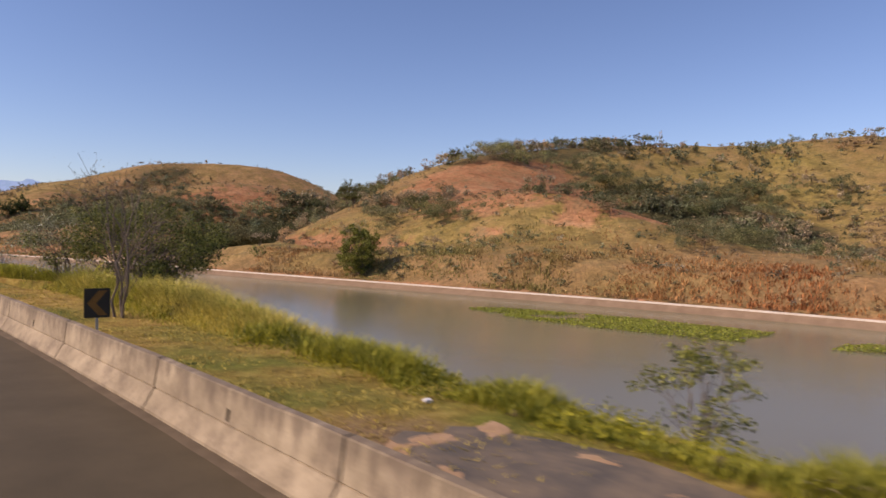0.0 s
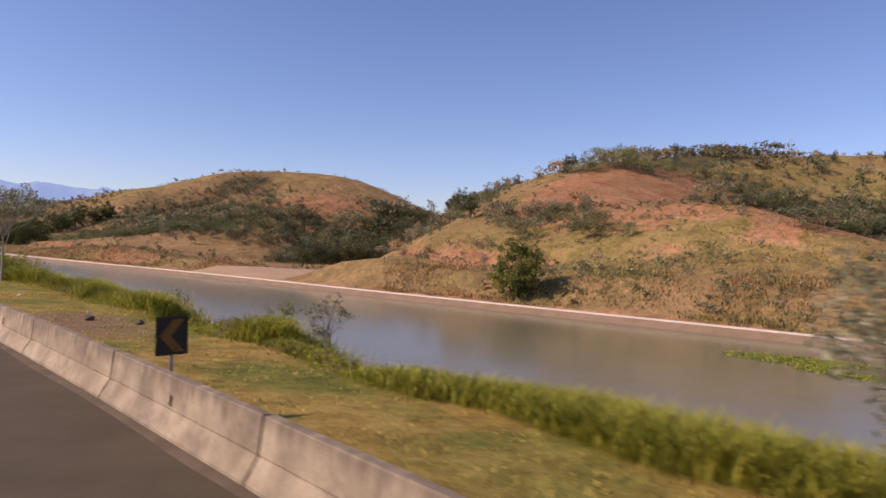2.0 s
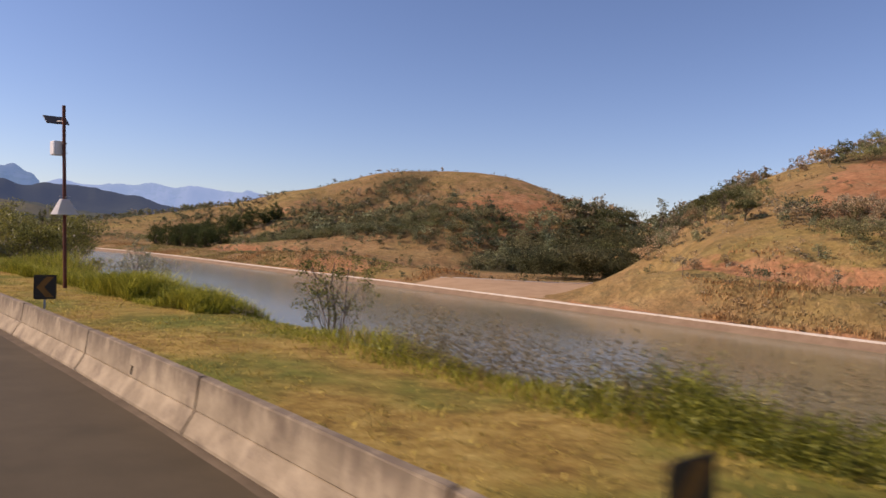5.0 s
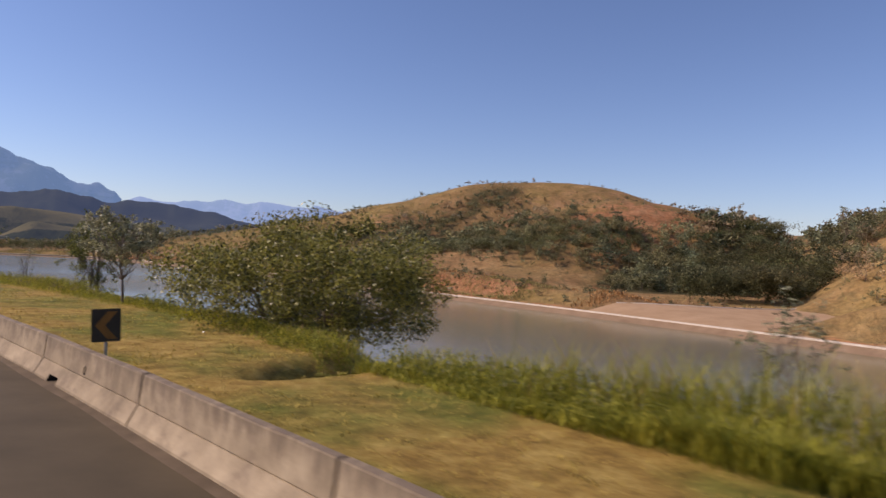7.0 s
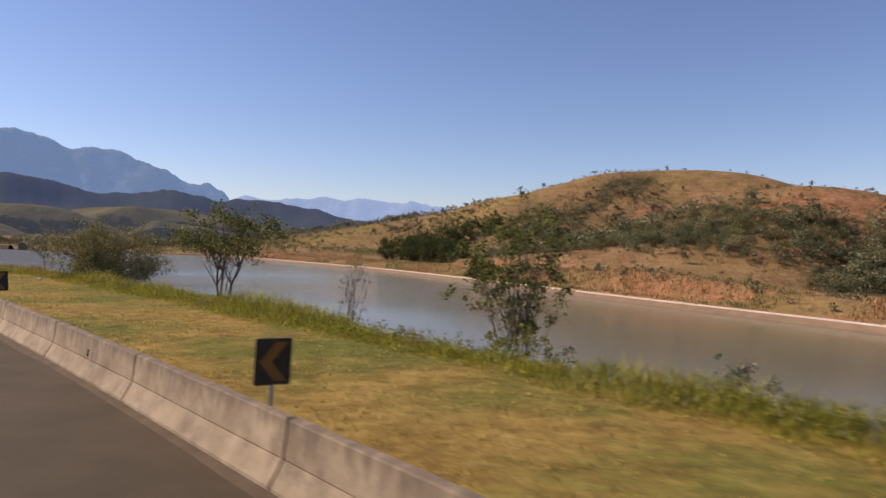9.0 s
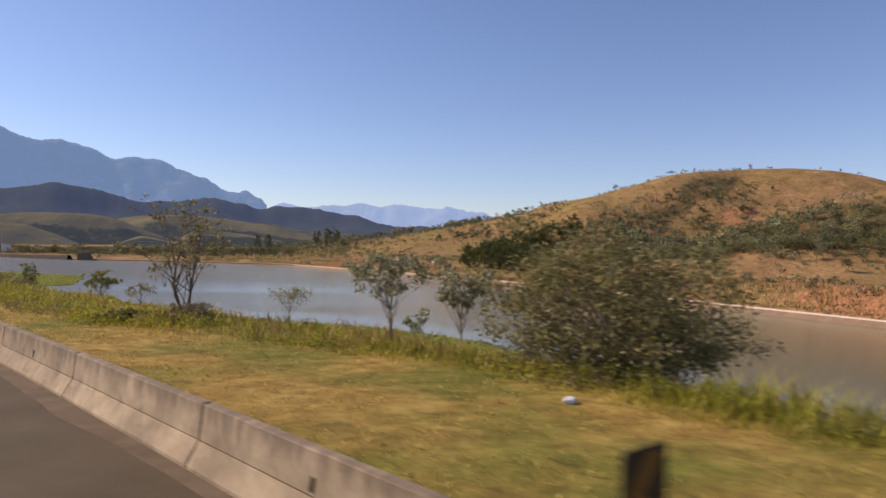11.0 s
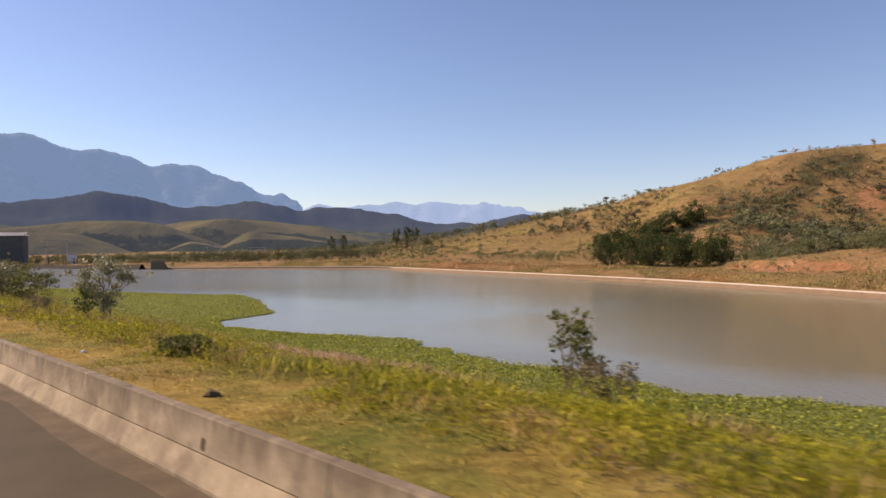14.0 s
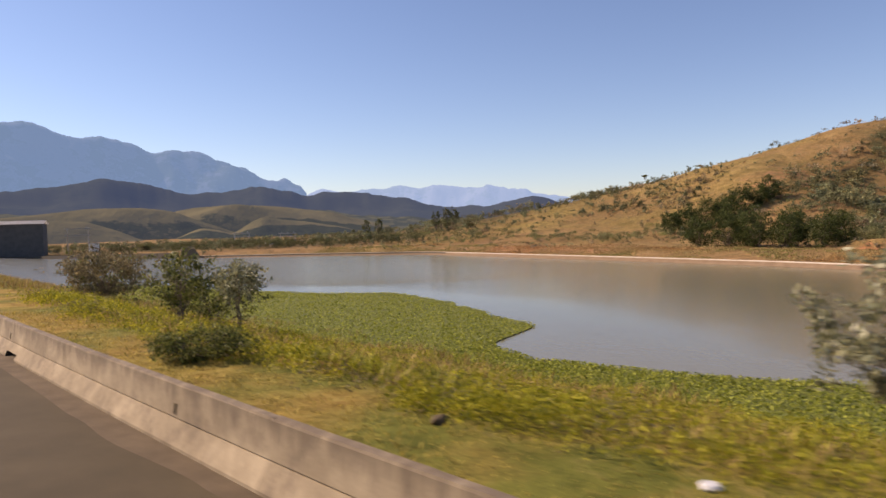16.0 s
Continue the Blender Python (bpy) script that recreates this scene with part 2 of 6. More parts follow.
M_LAND, M_VERGE, M_WATER = land_material(), verge_material(), water_material()
M_CONCRETE = concrete_material("stained_concrete")
M_COPING = plain("pale_coping", (0.50, 0.42, 0.32), (0.68, 0.61, 0.50), 0.5, 0.85)
M_APRON = plain("apron_earth", (0.36, 0.225, 0.115), (0.48, 0.32, 0.18), 0.25, 0.95, relief=0.4, depth=0.1)
M_LINING = plain("brown_lining", (0.20, 0.13, 0.075), (0.31, 0.215, 0.13), 0.35, 0.95, relief=0.5, depth=0.1)
M_ASPHALT = plain("worn_asphalt", (0.070, 0.052, 0.026), (0.112, 0.083, 0.044), 0.8, 0.9, relief=0.4, depth=0.006)
M_GUTTER = plain("gutter_dirt", (0.092, 0.066, 0.038), (0.165, 0.12, 0.072), 2.0, 0.95, relief=0.5)
M_DARK_EARTH = plain("dark_brown_earth", (0.055, 0.046, 0.034), (0.095, 0.078, 0.055), 0.4, 0.95, relief=0.5, depth=0.1)
M_HOLE = plain("hole_shade", (0.03, 0.025, 0.02), (0.05, 0.04, 0.03), 8, 0.95)
M_BARK = plain("grey_bark", (0.12, 0.09, 0.065), (0.22, 0.175, 0.13), 6, 0.9, relief=0.6)
M_PALE_BARK = plain("pale_bark", (0.30, 0.25, 0.19), (0.48, 0.42, 0.34), 5, 0.85, relief=0.5)
M_DARK_LEAF = leafy("dark_leaf", (0.030, 0.040, 0.011), (0.185, 0.192, 0.046), 0.36)
M_GLOSSY_LEAF = leafy("glossy_leaf", (0.030, 0.038, 0.008), (0.29, 0.265, 0.050), 0.36, 0.42)
M_MID_LEAF = leafy("mid_leaf", (0.060, 0.074, 0.015), (0.27, 0.265, 0.055), 0.32)
M_GREY_LEAF = leafy("silver_leaf", (0.090, 0.092, 0.042), (0.34, 0.33, 0.18), 0.38, 0.42)
M_OLIVE_LEAF = leafy("olive_leaf", (0.085, 0.080, 0.028), (0.27, 0.24, 0.095), 0.36)
M_YOUNG_LEAF = leafy("young_leaf", (0.10, 0.13, 0.028), (0.24, 0.26, 0.06), 0.35)
M_SCRUB = leafy("scrub_leaf", (0.075, 0.080, 0.034), (0.20, 0.195, 0.085), 0.35, 0.8, True)
M_HILL_LEAF = leafy("hill_tree_leaf", (0.060, 0.066, 0.026), (0.17, 0.17, 0.066), 0.35, 0.8)
M_SCRUB_DARK = leafy("bamboo_leaf", (0.028, 0.040, 0.013), (0.095, 0.112, 0.032), 0.32, 0.8)
M_SCRUB_DRY = leafy("dry_scrub_leaf", (0.12, 0.098, 0.050), (0.27, 0.22, 0.115), 0.3, 0.8)
M_HILL_DRY = leafy("dry_hill_leaf", (0.15, 0.115, 0.055), (0.33, 0.25, 0.125), 0.35, 0.8, True)
M_TALL_GRASS = leafy("tall_grass_blade", (0.14, 0.16, 0.016), (0.40, 0.37, 0.048), 0.38, 0.6)
M_WEED = leafy("weed_leaf", (0.13, 0.145, 0.010), (0.42, 0.375, 0.032), 0.4, 0.6)
M_RANK = leafy("rank_weed_leaf", (0.085, 0.100, 0.012), (0.31, 0.30, 0.045), 0.4, 0.6)
M_PINK = leafy("pink_seed_head", (0.40, 0.24, 0.15), (0.62, 0.42, 0.28), 0.4, 0.8)
M_BANK_GRASS = leafy("bank_grass_blade", (0.19, 0.140, 0.065), (0.42, 0.32, 0.155), 0.3, 0.8, True)
M_DRY_GRASS = leafy("dry_grass_blade", (0.20, 0.13, 0.040), (0.40, 0.285, 0.10), 0.3, 0.7)
M_SEED = leafy("seed_grass_blade", (0.33, 0.28, 0.050), (0.68, 0.57, 0.14), 0.42, 0.7)
M_SHORT_GRASS = leafy("mown_grass_blade", (0.25, 0.185, 0.036), (0.51, 0.39, 0.088), 0.3, 0.7)
M_MAT = leafy("water_plant_leaf", (0.14, 0.17, 0.020), (0.36, 0.37, 0.055), 0.38, 0.5)
M_YELLOW = plain("sign_yellow", (0.48, 0.205, 0.018), (0.58, 0.26, 0.03), 3, 0.5)
# sign yellow darkened for the shade and dirt on the chevron arrows
M_DIM_YELLOW = plain("dim_yellow", (0.20, 0.085, 0.014), (0.30, 0.13, 0.022), 6, 0.6)
M_BLACK = plain("sign_black", (0.020, 0.018, 0.016), (0.045, 0.040, 0.034), 3, 0.5)
M_PANEL = plain("dusty_black", (0.026, 0.019, 0.012), (0.060, 0.042, 0.024), 3, 0.55)
M_STEEL = plain("galvanised_steel", (0.30, 0.29, 0.27), (0.42, 0.41, 0.39), 6, 0.5, 0.7)
M_RUST = plain("rusty_steel", (0.11, 0.035, 0.022), (0.20, 0.070, 0.042), 5, 0.75, 0.2)
M_WHITE = plain("white_paint", (0.72, 0.70, 0.66), (0.82, 0.80, 0.77), 2, 0.5)
M_ROOF = plain("roof_sheet", (0.55, 0.53, 0.50), (0.70, 0.68, 0.65), 0.5, 0.5)
M_DARK_WALL = plain("dark_shed_wall", (0.09, 0.085, 0.08), (0.14, 0.13, 0.12), 0.4, 0.9)
M_POLE = plain("pale_pole", (0.34, 0.31, 0.27), (0.48, 0.45, 0.40), 3, 0.85)
# blue emission stands for the haze over these ranges, strongest on the palest
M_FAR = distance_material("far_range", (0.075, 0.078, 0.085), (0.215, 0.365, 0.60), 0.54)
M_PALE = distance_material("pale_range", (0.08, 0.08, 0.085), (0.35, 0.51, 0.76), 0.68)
# the wooded hills glow faintly blue for the air before them
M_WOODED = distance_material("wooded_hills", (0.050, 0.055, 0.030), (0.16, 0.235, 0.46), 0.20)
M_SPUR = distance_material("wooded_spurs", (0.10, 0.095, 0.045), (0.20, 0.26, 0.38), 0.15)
M_MEADOW = meadow_material()


# ------------------------------------------------------------------ helpers for meshes
def mesh_of(name, verts, faces, material, smooth=False):
    me = bpy.data.meshes.new(name)
    if isinstance(faces, np.ndarray):
        v = np.ascontiguousarray(verts, np.float32)
        me.vertices.add(len(v))
        me.vertices.foreach_set("co", v.ravel())
        me.loops.add(faces.size)
        me.loops.foreach_set("vertex_index", faces.astype(np.int32).ravel())
        me.polygons.add(len(faces))
        me.polygons.foreach_set("loop_start", np.arange(0, faces.size, faces.shape[1], dtype=np.int32))
        me.update(calc_edges=True)
    else:
        me.from_pydata(np.asarray(verts).tolist(), [], faces)
    me.materials.append(material)
    if smooth:
        me.polygons.foreach_set("use_smooth", [True] * len(me.polygons))
    me.update()
    return me


def part(name, data, parent, label="", material=None):
    """Links a mesh, or a bmesh, as one object under a thing."""
    if isinstance(data, bmesh.types.BMesh):
        me = bpy.data.meshes.new(name)
        data.to_mesh(me)
        data.free()
        me.materials.append(material)
        data = me
    ob = new(name, data)
    ob.parent = parent
    return tagged(ob, label) if label else ob


def thing(name, x, y, z, label, category, group="", kind="", turn=0.0):
    ob = new(name)
    ob.location, ob.rotation_euler.z = (x, y, z), turn
    ob.empty_display_size = 0.2
    return tagged(ob, label, category, group, kind)


def box(bm, sx, sy, sz, x=0.0, y=0.0, z=0.0, bevel=0.0):
    """A box whose base centre is at x, y, z."""
    made = bmesh.ops.create_cube(bm, size=1.0, matrix=Matrix.Translation((x, y, z + sz / 2)) @ Matrix.Diagonal((sx, sy, sz, 1)))
    if bevel:
        edges = list({e for v in made["verts"] for e in v.link_edges})
        bmesh.ops.bevel(bm, geom=edges, offset=bevel, segments=1, affect="EDGES")
    return bm


def rod(bm, a, b, r, sides=8, r2=None):
    """A tapered bar from a to b."""
    a, b = Vector(a), Vector(b)
    m = Matrix.Translation((a + b) / 2) @ (b - a).to_track_quat("Z", "Y").to_matrix().to_4x4()
    bmesh.ops.create_cone(bm, cap_ends=True, segments=sides, radius1=r, radius2=r if r2 is None else r2, depth=(b - a).length, matrix=m)
    return bm


LATTICE = np.random.RandomState(5).rand(64, 64)


def wave(x, y, size):
    """Smooth noise from 0 to 1, size metres across."""
    u, v = np.asarray(x) / size, np.asarray(y) / size
    i, j = np.floor(u).astype(int), np.floor(v).astype(int)
    a, b = u - i, v - j
    a, b = a * a * (3 - 2 * a), b * b * (3 - 2 * b)
    q = lambda m, n: LATTICE[m % 64, n % 64]
    return (q(i, j) * (1 - a) + q(i + 1, j) * a) * (1 - b) + (q(i, j + 1) * (1 - a) + q(i + 1, j + 1) * a) * b


def rough(x, y, size, octaves=4):
    return sum(wave(x + 17.3 * k, y - 9.1 * k, size / 2 ** k) / 2 ** k for k in range(octaves)) / sum(0.5 ** k for k in range(octaves)) - 0.5


def ease(a, b, x):
    t = np.clip((np.asarray(x, float) - a) / (b - a), 0, 1)
    return t * t * (3 - 2 * t)


# ------------------------------------------------------------------ the lie of the land
WALL_Z, WATER_Z = -10.7, -12.0
WALL = np.array([(90, -420), (112, -90), (124, -20), (128, 30), (121, 66), (112, 98), (98, 146), (85, 192), (74, 235), (62, 277), (49, 315),
                 (33, 368), (20, 412), (5, 455), (-18, 502), (-42, 548), (-78, 615), (-139, 645), (-230, 676), (-330, 700), (-700, 760)], float)
# hills: middle x and y, height, half widths, turn
HILLS = [(369.7, 253.8, 53.5, 125.4, 89.2, -9.3), (220.9, 259.9, 25.0, 99.7, 67.7, -1.1), (478.1, 137.4, 59.4, 110.4, 99.4, 6.9),
         (175.4, 142.5, 18.0, 39.3, 76.6, -26.2), (469.9, -39.6, 38.3, 160.6, 117.5, -0.1), (239.7, 694.4, 49.6, 103.0, 80.1, 16.7),
         (339.5, 647.3, 50.2, 85.9, 92.5, -10.5)]
HILLS += [(169.8, 862.7, 43.3, 94.6, 165.3, 3.6), (188.3, 430.1, 38.2, 78.6, 53.4, -5.5), (118.9, 622.2, 13.5, 35.7, 84.5, -5.5),
          (545.1, 489.0, 37.6, 219.6, 179.3, -20.7), (251.0, 383.7, 6.7, 100.5, 34.7, -5.7), (46.1, 747.7, 20.1, 129.4, 85.6, -31.3),
          (130.6, 299.9, -29.1, 73.0, 46.6, 27.8)]


def spot(x, y, cx, cy, rx, ry, turn=0.0):
    """1 in the middle of an oval, falling to 0 a little past its rim."""
    c, sn = math.cos(radians(turn)), math.sin(radians(turn))
    u, v = (x - cx) * c + (y - cy) * sn, (y - cy) * c - (x - cx) * sn
    return ease(1.35, 0.55, np.hypot(u / rx, v / ry))


def beyond_wall(x, y):
    """Distance past the lake's wall: positive on the hills' side."""
    p = np.stack([x, y], 1)
    best, side = np.full(len(p), 1e9), np.ones(len(p))
    for a, b in zip(WALL[:-1], WALL[1:]):
        e = b - a
        k = np.clip((p - a) @ e / (e @ e), 0, 1)
        q = p - a - k[:, None] * e
        dd = np.hypot(q[:, 0], q[:, 1])
        m = dd < best - 1e-9
        best[m] = dd[m]
        side[m] = np.where(e[0] * q[m, 1] - e[1] * q[m, 0] > 0, -1, 1)
    return best * side


def edge_d(s):
    return np.interp(s, [0, 20, 70, 146, 156, 163, 178, 190, 230, 260, 300, 340], [9.3, 9.3, 10.8, 11.8, 12.4, 13.0, 13.0, 13, 13.5, 11.5, 8.8, 8.3])


def veg_d(s):
    """Where the mown strip ends and taller growth begins."""
    return np.minimum(edge_d(s), np.interp(s, [228, 244, 330, 352], [14.0, 8.3, 8.7, 8.3]))


def shore_d(s):
    return np.interp(s, [-100, 0, 100, 180, 225, 262, 300, 340, 400, 500, 640], [24, 24, 25, 28, 36, 50, 52, 51, 48, 46, 50])


# shelf height of the shore plants, raised over the lake to fit the camera's view
FITTED_Z = -5.75


def plants_out(s):
    """How far out the raised shelf of water plants reaches, placed to fit the camera's view."""
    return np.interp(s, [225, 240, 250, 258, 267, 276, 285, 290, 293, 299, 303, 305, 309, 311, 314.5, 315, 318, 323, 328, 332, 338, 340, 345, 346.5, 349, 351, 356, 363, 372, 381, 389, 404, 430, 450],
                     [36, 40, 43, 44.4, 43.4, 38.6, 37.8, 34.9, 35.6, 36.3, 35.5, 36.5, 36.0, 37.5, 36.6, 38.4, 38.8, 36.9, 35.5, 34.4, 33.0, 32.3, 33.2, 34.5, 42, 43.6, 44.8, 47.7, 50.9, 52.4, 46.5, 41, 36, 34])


def gullies(s, d):
    """How deep the two washed-out gullies at the slope edge lie below the grass."""
    wall = 42.7 - 1.7 * (d - 7.8)
    first = 1.35 * ease(7.7, 8.7, d) * ease(wall + 0.4, wall - 0.8, s) * ease(34.6, 36.6, s)
    rise = 152.0 + 0.45 * np.maximum(d - 7, 0.2)
    second = 1.35 * ease(7.0, 10.0, d) * ease(150.6, 151.3, s) * ease(rise, 151.6, s)
    return first + second


def near_z(s, d):
    """The verge and the slope down to the lake."""
    e, sh = edge_d(s), shore_d(s)
    e = e - 1.5 * ease(2.2, 0.6, np.abs(s - 63.6)) - 0.8 * ease(1.7, 0.4, np.abs(s - 150.5)) - 1.2 * ease(4, 1, np.abs(s - 53))
    top = -0.27 - 0.03 * (np.minimum(d, e) - 4) + 0.10 * (wave(s, d, 5.0) - 0.5) * ease(4, 6, d)
    k = np.clip((d - e) / (sh - e), 0, 1.3)
    fall = np.where(k < 1, k ** (1.35 - 0.35 * ease(235, 258, s)), 1 + (k - 1) * 1.4)
    for s0, d0, deep in ((62.4, 8.6, 0.75),):
        top = top - deep * ease(2.5, 0.7, np.abs(s - s0 - 0.35 * (d - 9))) * ease(d0, d0 + 3.2, d)
    top = top - gullies(s, d)
    made = top + (-12.2 - top) * fall + 0.7 * (wave(s, d, 6.0) - 0.5) * ease(0.02, 0.3, k) * ease(1.0, 0.8, k)
    held = np.maximum(made, FITTED_Z - 0.14 - 0.6 * np.maximum(0, d - plants_out(s) + 0.9))
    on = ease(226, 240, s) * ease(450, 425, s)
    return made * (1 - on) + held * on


def on_apron(x, y):
    """On the bare earth below the culvert's wall."""
    return (y > 188) & (y < 270 - 0.2 * (x - 75)) & ((x - 97) * 66 - (y - 196) * 36 < 0)


def scarp(x, y, dl):
    """Where a low earth step runs along the far bank, and how far past it a place lies."""
    on = ease(120, 140, y) * ease(248, 226, y) + ease(388, 405, y) * ease(490, 468, y)
    return on, dl + 8 * (wave(x, y, 15) - 0.5) - 41


def far_z(x, y, dl):
    z = np.zeros(len(x))
    for hx, hy, h, rx, ry, r in HILLS:
        c, sn = math.cos(radians(r)), math.sin(radians(r))
        u, v = x - hx, y - hy
        z += h * np.exp(-((u * c + v * sn) / rx) ** 2 - ((v * c - u * sn) / ry) ** 2)
    low = 2 + 3.5 * ease(420, 330, y) * (0.6 + 0.8 * wave(x, y, 26))
    made = (WALL_Z + low * ease(3, 16, dl) + z * ease(4, 70, dl) + rough(x, y, 60) * 5.0 * ease(15, 90, dl) + rough(x, y, 14) * 1.3 * ease(6, 25, dl))
    on, past = scarp(x, y, dl)
    made += on * (2.4 * ease(-2, 2, past) * ease(45, 14, past) - 0.5 * ease(-8, -2, past) * ease(2, -2, past))
    level = spot(x, y, 96, 246, 38, 21, -12)
    made = np.maximum(made, WALL_Z + 0.3 * ease(0, 2, dl))
    return made * (1 - level) + (WALL_Z - 0.25) * level


def land_z(x, y):
    x, y = np.atleast_1d(x).astype(float), np.atleast_1d(y).astype(float)
    dl = beyond_wall(x, y)
    s, d = road_of(x, y)
    side = np.where(d < 4, -0.45, near_z(s, np.maximum(d, 4)) - 0.35 * ease(60, 40, d))
    lake = np.where(d < shore_d(s), side, np.maximum(-14.5, side))
    return np.where(dl > 0, far_z(x, y, dl), np.where(dl > -6, np.minimum(lake, WALL_Z + 0.9 * dl - 0.2), lake))


def axis(lo, a, b, hi, fine):
    mid = list(np.arange(a, b + fine, fine))
    for sign, end in ((-1, lo), (1, hi)):
        step, p = fine, mid[0] if sign < 0 else mid[-1]
        more = []
        while (p > end) if sign < 0 else (p < end):
            step = min(step * 1.2, 260)
            p += sign * step
            more.append(p)
        mid = more[::-1] + mid if sign < 0 else mid + more
    return np.array(mid)


def grid_faces(nu, nv):
    a = (np.arange(nu - 1)[:, None] * nv + np.arange(nv - 1)).ravel()
    return np.stack([a, a + nv, a + nv + 1, a + 1], 1)


def cover(me, values):
    """Red earth, greenness and scrub, vertex by vertex."""
    col = me.color_attributes.new("cover", "FLOAT_COLOR", "POINT")
    rgba = np.ones((len(values), 4), np.float32)
    rgba[:, :3] = values
    col.data.foreach_set("color", rgba.ravel())


def build_ground():
    xs, ys = axis(-4600, -250, 440, 4600, 3.6), axis(-3000, -60, 900, 5200, 3.6)
    gx, gy = [q.ravel() for q in np.meshgrid(xs, ys, indexing="ij")]
    z = land_z(gx, gy)
    me = mesh_of("ground", np.stack([gx, gy, z], 1), grid_faces(len(xs), len(ys)), M_LAND, True)
    soil = np.maximum.reduce([spot(gx, gy, 225, 218, 62, 26, 12), spot(gx, gy, 262, 192, 38, 18, -30) * 0.9, spot(gx, gy, 175, 160, 26, 46, 10) * 0.55,
                              spot(gx, gy, 190, 110, 40, 14, -20) * 0.6, spot(gx, gy, 95, 245, 30, 14, 0) * 0.3, spot(gx, gy, 176, 395, 45, 26, 15) * 0.42,
                              spot(gx, gy, 142, 352, 26, 10, 20) * 0.6, spot(gx, gy, 60, 318, 30, 9, 110) * 0.5, spot(gx, gy, 45, 440, 9, 30, 20) * 0.9,
                              spot(gx, gy, -30, 560, 12, 60, 30) * 0.35, spot(gx, gy, 122, 196, 7, 40, 15) * 0.6, spot(gx, gy, 270, 620, 70, 40, 0) * 0.2,
                              spot(gx, gy, 330, 600, 50, 50, 0) * 0.25, spot(gx, gy, 162, 401, 24, 9, -30) * 0.85, spot(gx, gy, 190, 394, 16, 9, -10) * 0.75, spot(gx, gy, 157, 358, 22, 8, 15) * 0.8,
                              spot(gx, gy, 52, 400, 8, 45, 15) * 0.45, spot(gx, gy, 130, 628, 45, 25, 20) * 0.3, spot(gx, gy, 225, 612, 22, 16, 0) * 0.45])
    dl = beyond_wall(gx, gy)
    soil = np.maximum(soil, (0.24 + 0.18 * ease(360, 320, gy)) * ease(7, 2, dl) * (dl > -8))
    on, past = scarp(gx, gy, dl)
    soil = np.maximum(soil, on * np.exp(-(past / 3.0) ** 2) * np.clip(wave(gx, gy, 11) * 2.2 - 0.7, 0, 0.5))
    green = 0.15 + 0.5 * spot(gx, gy, 430, 180, 190, 150) + 0.35 * spot(gx, gy, 125, 190, 30, 50) + 0.3 * spot(gx, gy, 60, 720, 150, 120) + 0.45 * spot(gx, gy, 150, 165, 45, 80) + 0.4 * spot(gx, gy, 215, 110, 80, 50)
    green -= 0.35 * spot(gx, gy, 126, 85, 14, 45, 15)
    scrub = np.maximum.reduce([spot(gx, gy, 160, 345, 45, 30, 15), spot(gx, gy, 290, 120, 40, 30), spot(gx, gy, 300, 165, 50, 22, -20), spot(gx, gy, 300, 245, 90, 22, -5) * 0.8,
                               spot(gx, gy, 120, 470, 40, 110, 10) * 0.8, spot(gx, gy, 160, 600, 60, 60) * 0.55, spot(gx, gy, 235, 668, 50, 28, 10) * 0.6, spot(gx, gy, 50, 640, 60, 90, 10) * 0.5, spot(gx, gy, -140, 820, 300, 150) * 0.75, spot(gx, gy, 228, 654, 34, 18, 10) * 0.8, spot(gx, gy, 186, 638, 34, 9, 10) * 0.8, spot(gx, gy, 105, 555, 30, 26, 0) * 0.6]) * 0.85
    cover(me, np.stack([soil, np.clip(green, 0, 1), np.clip(scrub, 0, 1)], 1))
    tagged(new("ground", me), "dry grass hills with red earth round a lake", "ground", kind="structure")


build_ground()


def strip(name, s_values, rows, material, smooth=True):
    """A sheet along the road: rows(s) gives the d and z of its cross section."""
    verts = []
    for s in s_values:
        for d, z in rows(s):
            x, y = road(s, d)
            verts.append((x, y, z))
    n = len(rows(s_values[0]))
    return mesh_of(name, verts, grid_faces(len(s_values), n), material, smooth)


# the verge, finer than the sheet that it lies on
V_S = np.concatenate([np.arange(-60, 400, 0.4), np.arange(400, 720, 4.0)])


def build_verge():
    k = np.linspace(0, 1, 84) ** 1.25
    s = np.repeat(V_S, len(k))
    d = 3.9 + np.tile(k, len(V_S)) * (np.maximum(shore_d(s) + 2.5, plants_out(s) + 8) - 3.9)
    x, y = road(s, d)
    z = near_z(s, d) + 0.05 * (wave(x, y, 0.9) - 0.5) * ease(4.2, 5.5, d)
    me = mesh_of("verge", np.stack([x, y, z], 1), grid_faces(len(V_S), len(k)), M_VERGE, True)
    bare = 0.55 * spot(s, d, 5, 6.5, 5, 1.8) + 0.45 * spot(s, d, 62, 7, 5, 2) + 0.35 * spot(s, d, 292, 7, 4, 2) + 0.35 * spot(s, d, 318, 8, 9, 2) + 0.25 * wave(s, d, 7) + 0.30 * ease(7.0, 4.2, d) * wave(s, d + 40, 9)
    cover(me, np.stack([bare, np.zeros_like(d), np.zeros_like(d)], 1))
    tagged(new("verge", me), "mown straw-coloured grass verge behind the barrier", "verge", kind="structure")


build_verge()
R_S = np.arange(-60, 460, 1.0)
tagged(new("road", strip("road", R_S, lambda s: [(d, d * BANK) for d in (-9, -6, -3, 0, 2, 3.36, 3.62)], M_ASPHALT)), "worn brownish asphalt road lane", "road", kind="structure")


